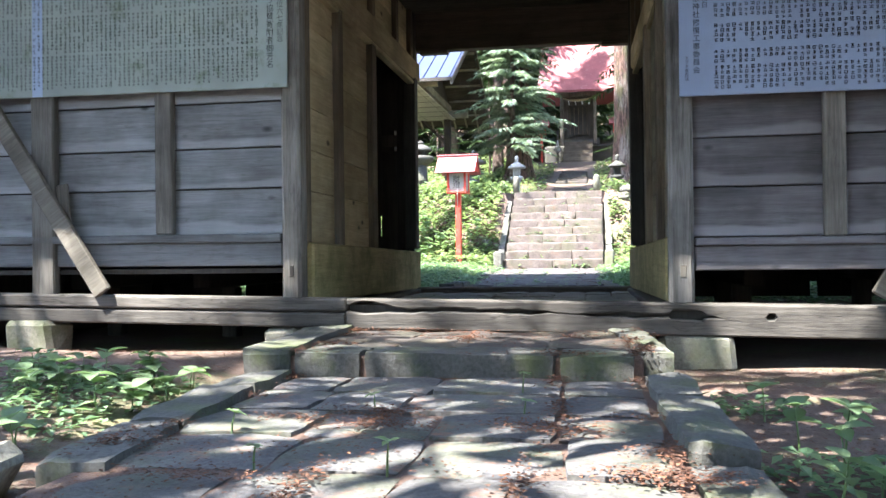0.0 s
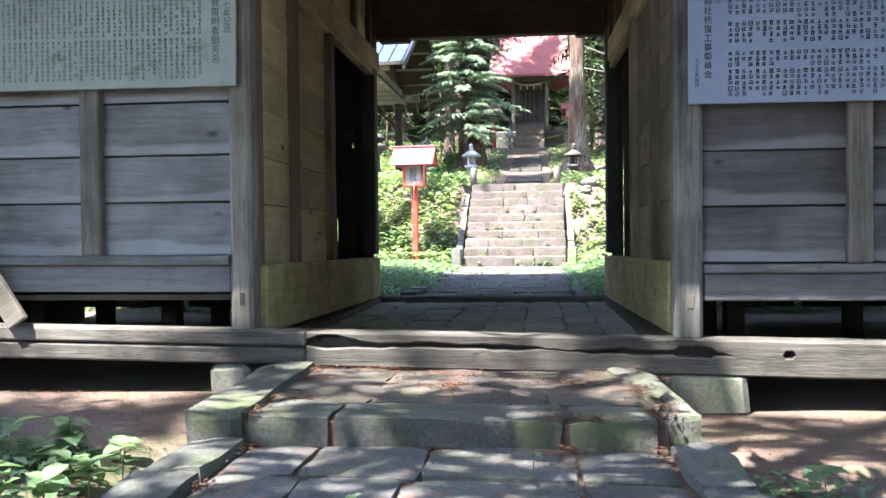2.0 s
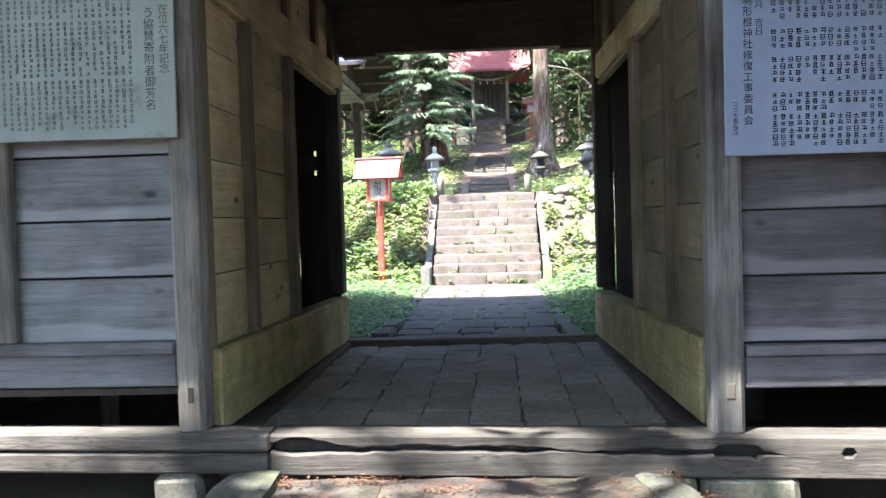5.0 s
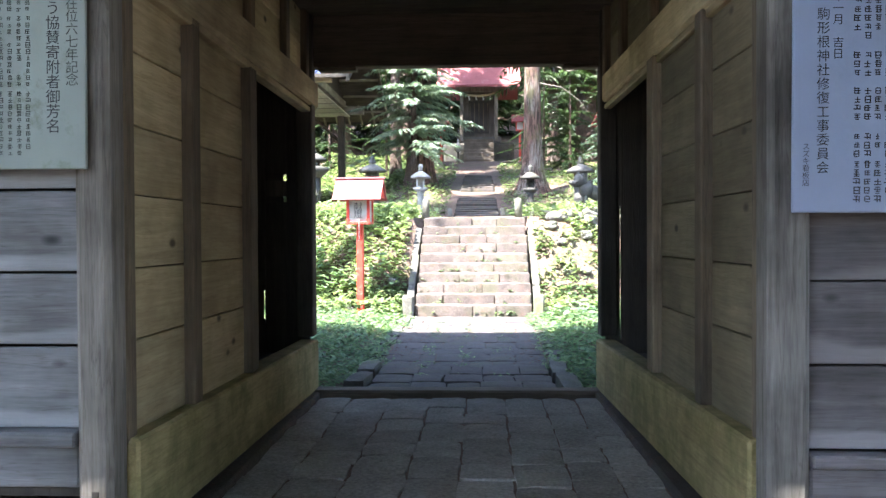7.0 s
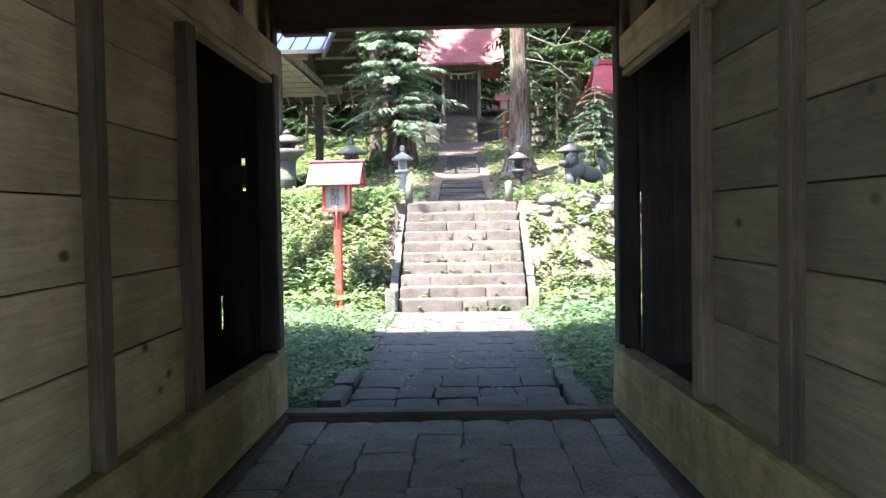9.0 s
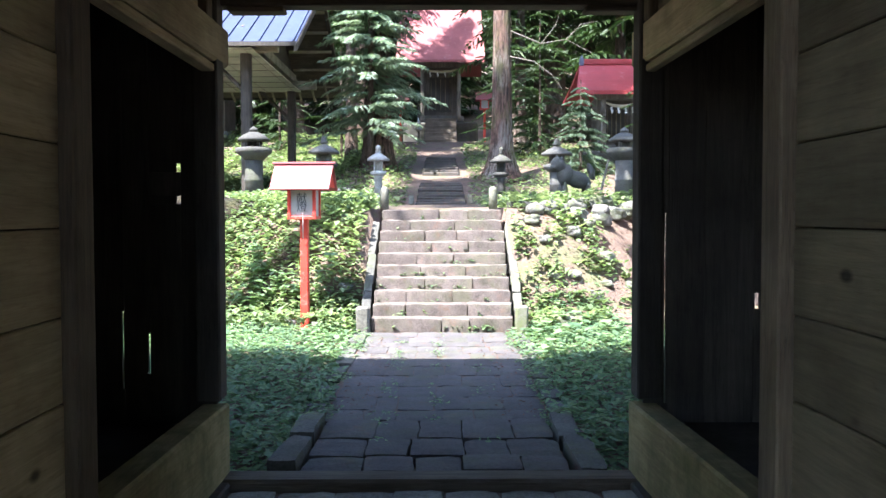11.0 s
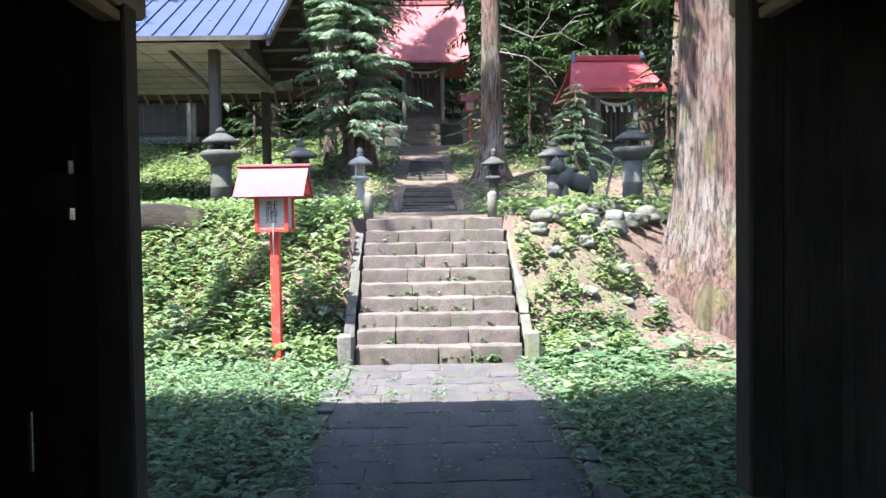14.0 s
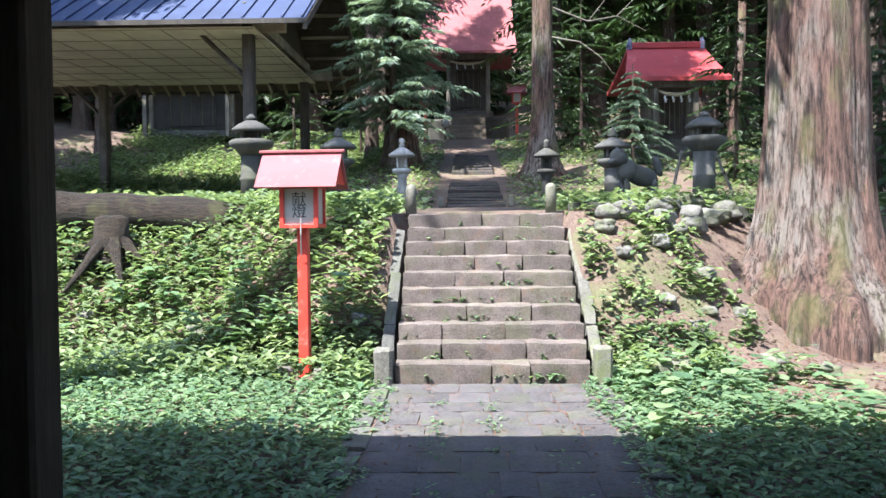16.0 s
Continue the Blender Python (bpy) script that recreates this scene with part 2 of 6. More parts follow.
M_WHITE = paint("white_panel", (0.62, 0.62, 0.60), 0.5, amount=0.2)
M_PAPER = paint("lamp_panel", (0.44, 0.42, 0.38), 0.6, amount=0.3)
M_SIGN_L = paint("faded_signboard", (0.285, 0.32, 0.285), 0.6, wear=(0.13, 0.165, 0.10), amount=1.0, scale=4.5)
M_SIGN_R = paint("white_signboard", (0.31, 0.375, 0.53), 0.4, wear=(0.32, 0.34, 0.38), amount=0.35, scale=2)
M_INK = paint("black_ink", (0.035, 0.035, 0.04), 0.6, amount=0.0)
M_INK_FADED = paint("faded_ink", (0.055, 0.06, 0.055), 0.7, wear=(0.2, 0.22, 0.18), amount=0.6)
M_CEIL_PANEL = paint("plywood_panel", (0.78, 0.74, 0.60), 0.7, wear=(0.45, 0.40, 0.30), amount=0.5)
M_RIDGE_END = paint("grey_blue_tile", (0.22, 0.23, 0.34), 0.5, amount=0.4)
M_BARK = bark_mat("cedar_bark", (0.05, 0.032, 0.025), (0.20, 0.135, 0.105))
M_BARK_BIG = bark_mat("old_cedar_bark", (0.02, 0.010, 0.008), (0.27, 0.155, 0.12), moss=0.5, lichen=0.5, fibre=3.6, strand=4.5)
M_BARK_LOG = bark_mat("mossy_log_bark", (0.014, 0.011, 0.008), (0.085, 0.056, 0.036), moss=0.35, axis=0, lichen=0.05)
M_NEEDLE = leaf_mat("conifer_needles", (0.022, 0.048, 0.016), (0.06, 0.105, 0.03), 0.25)
M_FIR = leaf_mat("fir_needles", (0.19, 0.26, 0.22), (0.44, 0.51, 0.44), 0.5)
M_SAPLING = leaf_mat("sapling_needles", (0.07, 0.11, 0.08), (0.19, 0.25, 0.18), 0.4)
M_LEAF = leaf_mat("herb_leaves", (0.11, 0.165, 0.075), (0.33, 0.39, 0.21), 0.45)
M_LEAF_B = leaf_mat("broad_leaves", (0.11, 0.19, 0.11), (0.29, 0.38, 0.21), 0.45)
M_COVER = leaf_mat("ground_cover_leaves", (0.095, 0.17, 0.098), (0.245, 0.33, 0.19), 0.45)
M_STEM = paint("green_stem", (0.10, 0.16, 0.05), 0.6, amount=0.0)
M_LITTER = leaf_mat("fallen_needles", (0.055, 0.026, 0.018), (0.19, 0.078, 0.045), 0.1, 0.9)
M_ROPE = paint("straw_rope", (0.42, 0.36, 0.24), 0.8, amount=0.2)


# ---- mesh helpers ----
def mesh_of(name, verts, faces, material, smooth=False):
    me = bpy.data.meshes.new(name)
    me.from_pydata([tuple(v) for v in verts], [], faces)
    if smooth:
        me.polygons.foreach_set("use_smooth", [True] * len(me.polygons))
    me.materials.append(material)
    me.update()
    return me


def box_mesh(name, size, material, c=0.008, jit=0.0, rnd=None, base=False):
    """A block with chamfered edges, centred, or standing on z = 0 if base. jit: how far its corners are uneven."""
    h = [s / 2 for s in size]
    c = min(c, min(h) * 0.6)
    verts, index = [], {}
    for sx in (-1, 1):
        for sy in (-1, 1):
            for sz in (-1, 1):
                j = Vector((0, 0, 0))
                if jit:
                    j = Vector((rnd.uniform(-jit, jit), rnd.uniform(-jit, jit), rnd.uniform(-jit, jit)))
                for k in range(3):
                    p = [sx * (h[0] - c), sy * (h[1] - c), sz * (h[2] - c)]
                    p[k] += (sx, sy, sz)[k] * c
                    index[sx, sy, sz, k] = len(verts)
                    verts.append(Vector(p) + j)
    faces = []
    for k in range(3):
        a, b = (k + 1) % 3, (k + 2) % 3
        for s in (-1, 1):
            q = []
            for u, w in ((-1, -1), (1, -1), (1, 1), (-1, 1)):
                key = [0, 0, 0]
                key[k], key[a], key[b] = s, u, w
                q.append(index[(*key, k)])
            faces.append(q if s > 0 else q[::-1])
    for k in range(3):
        a, b = (k + 1) % 3, (k + 2) % 3
        for u in (-1, 1):
            for w in (-1, 1):
                k0, k1 = [0, 0, 0], [0, 0, 0]
                k0[k], k1[k] = -1, 1
                k0[a] = k1[a] = u
                k0[b] = k1[b] = w
                q = [index[(*k0, a)], index[(*k1, a)], index[(*k1, b)], index[(*k0, b)]]
                faces.append(q if u * w > 0 else q[::-1])
    for sx in (-1, 1):
        for sy in (-1, 1):
            for sz in (-1, 1):
                q = [index[sx, sy, sz, k] for k in range(3)]
                faces.append(q if sx * sy * sz > 0 else q[::-1])
    if base:
        for v in verts:
            v.z += h[2]
    return mesh_of(name, verts, faces, material)


def slab_mesh(name, size, material, rnd, n=4, lump=0.008):
    """A hewn stone, centred: a hollowed, uneven top and worn, wavering edges."""
    sx, sy, sz = size
    off = Vector((rnd.uniform(0, 80), rnd.uniform(0, 80), rnd.uniform(0, 80)))
    verts, faces = [], []
    for j in range(n + 1):
        for i in range(n + 1):
            u, v = i / n * 2 - 1, j / n * 2 - 1
            x, y = u * sx / 2, v * sy / 2
            x += 0.020 * noise.noise(Vector((y * 5, u * 3, 1)) + off) * (abs(u) > 0.9)
            y += 0.020 * noise.noise(Vector((x * 5, v * 3, 7)) + off) * (abs(v) > 0.9)
            z = sz / 2 + lump * noise.noise(Vector((x * 6, y * 6, 0)) + off) + lump * 0.5 * noise.noise(Vector((x * 17, y * 17, 0)) + off)
            edge = max(abs(u), abs(v)) > 0.99
            corner = abs(u) > 0.99 and abs(v) > 0.99
            z -= (0.005 if edge else 0) + (rnd.uniform(0, 0.010) if corner else 0)
            k = 1 - (0.03 if corner else 0)
            verts.append((x * k, y * k, z))
    w = n + 1
    faces = [(j * w + i, j * w + i + 1, (j + 1) * w + i + 1, (j + 1) * w + i) for j in range(n) for i in range(n)]
    ring = [i for i in range(w)] + [j * w + n for j in range(1, w)] + [n * w + i for i in range(n - 1, -1, -1)] + [j * w for j in range(n - 1, 0, -1)]
    last = ring
    for f, z in ((1.012, sz / 2 - 0.035), (0.99, -sz / 2)):
        base = len(verts)
        verts += [(verts[r][0] * f, verts[r][1] * f, z + 0.006 * noise.noise(Vector((verts[r][0] * 9, verts[r][1] * 9, z)) + off)) for r in ring]
        new_ring = list(range(base, base + len(ring)))
        m = len(ring)
        faces += [(last[k], new_ring[k], new_ring[(k + 1) % m], last[(k + 1) % m]) for k in range(m)]
        last = new_ring
    return mesh_of(name, verts, faces, material)


def part(name, me, parent, at=(0, 0, 0), rot=(0, 0, 0), label=""):
    """One mesh as a part under its thing, at a place in the parent's own axes."""
    ob = new(name, me)
    ob.parent = parent
    ob.matrix_basis = pose(*at, *rot)
    if label:
        ob["label"] = label
    return ob


def thing(name, label, category, at=(0, 0, 0), rot=(0, 0, 0), group="", kind="", me=None):
    ob = new(name, me)
    ob.matrix_basis = pose(*at, *rot)
    return tagged(ob, label, category, group, kind)


def box_part(name, parent, lo, hi, material, c=0.008, rot=(0, 0, 0), label="", jit=0.0, rnd=None):
    """A chamfered block between two corners, in the parent's axes."""
    size = [b - a for a, b in zip(lo, hi)]
    mid = [(a + b) / 2 for a, b in zip(lo, hi)]
    return part(name, box_mesh(name, size, material, c, jit, rnd), parent, mid, rot, label)


def lathe(name, profile, material, sides=20, smooth=True, square=False):
    """A turned body from (radius, height) pairs; closed at both ends."""
    verts, faces = [], []
    n = 4 if square else sides
    off = math.pi / 4 if square else 0.0
    k = math.sqrt(2) if square else 1.0
    for r, z in profile:
        for i in range(n):
            a = off + 2 * math.pi * i / n
            verts.append((k * r * math.cos(a), k * r * math.sin(a), z))
    for j in range(len(profile) - 1):
        for i in range(n):
            i2 = (i + 1) % n
            faces.append((j * n + i, j * n + i2, (j + 1) * n + i2, (j + 1) * n + i))
    faces.append(tuple(range(n))[::-1])
    faces.append(tuple(range((len(profile) - 1) * n, len(profile) * n)))
    return mesh_of(name, verts, faces, material, smooth and not square)


def tube(points, radii, sides=8):
    """Vertices and faces of a bent tapering rod."""
    verts, faces = [], []
    pts = [Vector(p) for p in points]
    for i, p in enumerate(pts):
        d = (pts[min(i + 1, len(pts) - 1)] - pts[max(i - 1, 0)]).normalized()
        u = d.cross(Vector((0, 0, 1)) if abs(d.z) < 0.9 else Vector((1, 0, 0))).normalized()
        w = d.cross(u)
        for k in range(sides):
            a = 2 * math.pi * k / sides
            verts.append(p + (u * math.cos(a) + w * math.sin(a)) * radii[i])
    for i in range(len(pts) - 1):
        for k in range(sides):
            k2 = (k + 1) % sides
            faces.append((i * sides + k, i * sides + k2, (i + 1) * sides + k2, (i + 1) * sides + k))
    faces.append(tuple(range(sides))[::-1])
    faces.append(tuple(range((len(pts) - 1) * sides, len(pts) * sides)))
    return verts, faces


def smooth(a, b, x):
    t = min(1.0, max(0.0, (x - a) / (b - a)))
    return t * t * (3 - 2 * t)


def lin(x, xs, ys):
    return float(np.interp(x, xs, ys))


# ---- ground ----
def hill(x, y):
    """The height of the ground."""
    front = lin(y, [-14, -7.5, -4.3, -3.6, -1.2, 0.5, 3.5, 5.2], [-2.6, -1.55, -0.50, -0.42, -0.42, -0.45, -0.45, -0.17])
    if y < 5.2:
        side = 0.10 * smooth(-1.1, -1.6, x) * smooth(0.3, -0.2, y) * smooth(-4.6, -2.0, y)
        return front + side + 0.03 * noise.noise(Vector((x * 0.9, y * 0.9, 0)))
    shift = 2.0 * smooth(1.6, 4.2, x) + 1.2 * smooth(-1.8, -4.0, x)
    foot, brow = 10.45 + 0.35 * shift, 12.75 + shift
    flat = -0.17 + 0.15 * smooth(6.0, 10.2, y) + 0.10 * smooth(1.1, 1.6, abs(x)) * smooth(5.5, 8, y)
    top = lin(y, [12, 15, 20, 27, 37, 46, 70, 120, 400], [1.70, 1.76, 1.88, 3.25, 4.85, 5.6, 13, 26, 60])
    level = lin(y, [12, 15, 20, 28, 31, 37, 46, 70, 120, 400], [1.70, 1.76, 1.86, 2.42, 2.85, 4.85, 5.6, 13, 26, 60])
    top += (level - top) * smooth(-2.6, -4.6, x)
    k = smooth(foot, brow, y)
    away = smooth(7, 26, abs(x)) * smooth(14, 26, y) * (0.8 + 0.03 * abs(x))
    z = flat * (1 - k) + (top + away) * k
    if abs(x) < 1.02 and 10.2 < y < 13.0:
        z = min(z, max(-0.25, (y - 10.6) * 0.66 - 0.35))
    if abs(x) < 1.0 and 5.85 < y < 10.35:
        return -0.16 + 0.15 * smooth(6.0, 10.2, y) + 0.004 * noise.noise(Vector((x * 3, y * 3, 1.0)))
    rough = 0.10 if y > 10.5 and abs(x) > 1.2 else 0.03
    if abs(x) < 0.9 and y > 12.6:
        rough = 0.02
    return z + rough * noise.noise(Vector((x * 0.8, y * 0.8, 3.0))) + rough * 0.4 * noise.noise(Vector((x * 2.7, y * 2.7, 9.0)))


def steps_of(spans):
    out = []
    for a, b, s in spans:
        n = max(1, round((b - a) / s))
        out += [a + (b - a) * i / n for i in range(n)]
    return out + [spans[-1][1]]


gx = steps_of([(-400, -60, 40), (-60, -20, 4), (-20, -8, 0.8), (-8, 8, 0.16), (8, 20, 0.8), (20, 60, 4), (60, 400, 40)])
gy = steps_of([(-400, -60, 40), (-60, -14, 4), (-14, -5, 0.4), (-5, 16, 0.16), (16, 30, 0.35), (30, 60, 1.0), (60, 120, 5), (120, 400, 40)])
gv = [(x, y, hill(x, y)) for y in gy for x in gx]
nx = len(gx)
gf = [(j * nx + i, j * nx + i + 1, (j + 1) * nx + i + 1, (j + 1) * nx + i) for j in range(len(gy) - 1) for i in range(nx - 1)]
ground = thing("ground", "brown forest soil with needles, moss and low plants", "ground", kind="structure",
               me=mesh_of("ground", gv, gf, M_GROUND, True))

# ---- gate: sill, posts, front walls ----
R = random.Random(11)


def plank_row(wall, x0, x1, y, seams, material, thick=0.03, gap=0.012, name="plank"):
    for z0, z1 in zip(seams, seams[1:]):
        dy = R.uniform(-0.004, 0.004)
        box_part(name, wall, (x0, y + dy, z0 + gap / 2), (x1, y + thick + dy, z1 - gap / 2), material, 0.006, (0, R.uniform(-0.12, 0.12), 0))


sill = thing("sill_beam", "cracked grey weathered timber sill beam on footing stones", "beam", (0, 0, 0.012), (0, 0.95, 0), kind="structure")
box_part("beam_left_upper", sill, (-5.2, -0.10, -0.078), (-0.98, 0.12, 0.02), M_BEAM, 0.014)
box_part("beam_left_lower", sill, (-5.2, -0.096, -0.20), (-0.98, 0.12, -0.088), M_BEAM, 0.014)


def cracked_half(name, upper):
    """One half of the split middle of the beam, with a ragged edge along the crack."""
    n, rows = 300, []
    for i in range(n + 1):
        x = -0.97 + 6.17 * i / n
        u = min(1.0, (x + 0.97) / 2.75)
        mid = -0.05 - 0.022 * u + 0.018 * noise.noise(Vector((x * 3.1, 0.0, 5.0))) + 0.010 * noise.noise(Vector((x * 11, 0.0, 2.0)))
        gap = (0.004 + 0.022 * max(0.0, noise.noise(Vector((x * 2.3, 4.0, 0.0))) + 0.35)) * smooth(0, 0.05, u) * smooth(1, 0.90, u)
        gap += 0.034 * math.exp(-((u - 0.05) / 0.07) ** 2) + 0.018 * (1.37 < x < 1.60) + 0.020 * (2.0 < x < 2.07)
        lo, hi = (mid + gap, 0.02 - 0.006 * noise.noise(Vector((x * 4, 1, 1)))) if upper else (-0.205, mid - gap)
        f = -0.105 + 0.006 * noise.noise(Vector((x * 2.0, 7.0, 1.0)))
        e = min(0.010, gap)
        el, eh = (e, 0.012) if upper else (0.012, e)
        rows.append([(x, f + el * 1.3, lo), (x, f, lo + el), (x, f, hi - eh), (x, f + eh * 1.3, hi), (x, 0.12, hi), (x, 0.12, lo)])
    verts = [p for r in rows for p in r]
    faces = [(i * 6 + k, (i + 1) * 6 + k, (i + 1) * 6 + (k + 1) % 6, i * 6 + (k + 1) % 6) for i in range(n) for k in range(6)]
    faces += [(0, 1, 2, 3, 4, 5), tuple(n * 6 + k for k in range(5, -1, -1))]
    return mesh_of(name, verts, faces, M_BEAM)


part("beam_upper_half", cracked_half("beam_upper_half", True), sill, label="split upper half of the worn beam")
part("beam_lower_half", cracked_half("beam_lower_half", False), sill, label="split lower half of the worn beam")
# core coloured darker than the beam, deepening the shade seen in the crack
box_part("beam_core", sill, (-0.97, -0.03, -0.19), (5.15, 0.10, -0.02), M_DARK, 0.01)


def gate_post(x0, x1, y0, y1, z0, z1, label, material=M_GREY_Z):
    ob = thing("gate_post", label, "post", ((x0 + x1) / 2, (y0 + y1) / 2, z0), kind="structure",
               me=box_mesh("gate_post", (x1 - x0, y1 - y0, z1 - z0), material, 0.024, base=True))
    return ob


pl = gate_post(-1.495, -1.345, -0.05, 0.13, 0.035, 3.4, "grey weathered square gate post standing on the sill beam")
pr = gate_post(1.365, 1.535, -0.05, 0.13, -0.01, 3.4, "sun-bleached grey gate post standing on the sill beam", M_POST_R)
box_part("peg", pr, (-0.012, -0.096, 0.20), (0.03, -0.086, 0.28), M_PALE_Z, 0.003, label="square pale wood plug")
# dark block on the post face imitates the shade of an open peg hole
box_part("peg", pl, (-0.01, -0.096, 0.18), (0.02, -0.086, 0.26), M_DARK, 0.003, label="dark square block in place of a shaded peg hole")

wall_l = thing("wall_front_west", "grey weathered horizontal board wall beside the gateway", "wall", kind="structure")
plank_row(wall_l, -5.0, -1.495, 0.03, [0.54, 0.90, 1.215, 1.57, 1.9, 2.25, 2.6, 2.95, 3.4], M_GREY_X)
box_part("rail", wall_l, (-5.0, -0.06, 0.488), (-1.50, 0.05, 0.55), M_GREY_X, 0.008, (0, 0.25, 0))
box_part("skirt_board", wall_l, (-5.0, -0.015, 0.305), (-1.50, 0.05, 0.486), M_GREY_X, 0.01, (0, 0.2, 0), label="lower grey skirting beam")
box_part("batten", wall_l, (-2.53, -0.05, 0.55), (-2.39, 0.028, 3.4), M_GREY_Z, 0.01)
box_part("batten", wall_l, (-3.60, -0.06, 0.05), (-3.40, 0.028, 3.4), M_GREY_Z, 0.012)
box_part("batten", wall_l, (-4.65, -0.05, 0.55), (-4.51, 0.028, 3.4), M_GREY_Z, 0.01)

wall_r = thing("wall_front_east", "purplish grey aged board wall beside the gateway", "wall", kind="structure")
plank_row(wall_r, 1.535, 5.0, 0.03, [0.465, 0.82, 1.17, 1.51, 1.86, 2.2, 2.55, 2.95, 3.4], M_PURP)
box_part("rail", wall_r, (1.545, -0.05, 0.41), (5.0, 0.05, 0.463), M_PURP, 0.008)
box_part("skirt_board", wall_r, (1.545, -0.015, 0.235), (5.0, 0.05, 0.407), M_PURP, 0.01, label="lower aged skirting beam")
box_part("batten", wall_r, (2.40, -0.05, 0.465), (2.54, 0.028, 3.4), M_GREY_Z, 0.01)
box_part("batten", wall_r, (3.45, -0.06, 0.0), (3.62, 0.028, 3.4), M_GREY_Z, 0.012)

# leaning braces against the front
def brace(x0, z0, x1, z1, label):
    length = math.hypot(x1 - x0, z1 - z0)
    a = math.degrees(math.atan2(z1 - z0, x1 - x0))
    thing("brace", label, "plank", ((x0 + x1) / 2, -0.135, (z0 + z1) / 2), (0, -a, 0), kind="",
          me=box_mesh("brace", (length, 0.05, 0.14), M_PALE_Z, 0.008))


brace(-2.93, 0.10, -4.10, 1.90, "pale bare timber brace leaning across the board wall")
brace(2.72, 0.05, 3.75, 1.75, "pale bare timber brace leaning on the aged wall")
thing("offcut_board", "short bare offcut board leaning on the wall rail", "board", (-3.27, -0.085, 0.55), (-6, -9, 0),
      me=box_mesh("offcut_board", (0.10, 0.02, 0.42), M_PALE_Z, 0.004, base=True))

# footing stones
def rock_mesh(name, size, material, rnd, n=10):
    """A rounded, lumpy stone, standing on z = 0."""
    off = Vector((rnd.uniform(0, 50), rnd.uniform(0, 50), rnd.uniform(0, 50)))
    bm = bmesh.new()
    bmesh.ops.create_icosphere(bm, subdivisions=3, radius=1.0)
    for v in bm.verts:
        d = v.co.normalized()
        m = max(abs(d.x), abs(d.y), abs(d.z))
        p = d * (0.62 + 0.38 / m) * 0.72
        p *= 1 + 0.42 * noise.noise(p * 1.6 + off) + 0.22 * noise.noise(p * 4 + off) + 0.08 * noise.noise(p * 9 + off)
        v.co = Vector((p.x * size[0] * 0.62, p.y * size[1] * 0.62, p.z * size[2] * 0.62))
    lo = min(v.co.z for v in bm.verts)
    for v in bm.verts:
        v.co.z -= lo
    me = bpy.data.meshes.new(name)
    bm.to_mesh(me)
    bm.free()
    me.polygons.foreach_set("use_smooth", [True] * len(me.polygons))
    me.materials.append(material)
    return me


for x, y, w, d, z0, z1 in ((1.545, 0.06, 0.50, 0.36, -0.49, -0.215), (1.17, 0.02, 0.20, 0.24, -0.40, -0.20), (-1.50, 0.06, 0.31, 0.28, -0.42, -0.172), (-3.58, 0.0, 0.42, 0.32, -0.44, -0.13),
                           (3.5, 0.05, 0.40, 0.30, -0.47, -0.265)):
    thing("footing_stone", "squared tan footing stone under the sill beam", "stone", (x, y, z0), group="footing stones",
          me=box_mesh("footing_stone", (w, d, z1 - z0), M_FOOT, 0.04, 0.018, R, True))

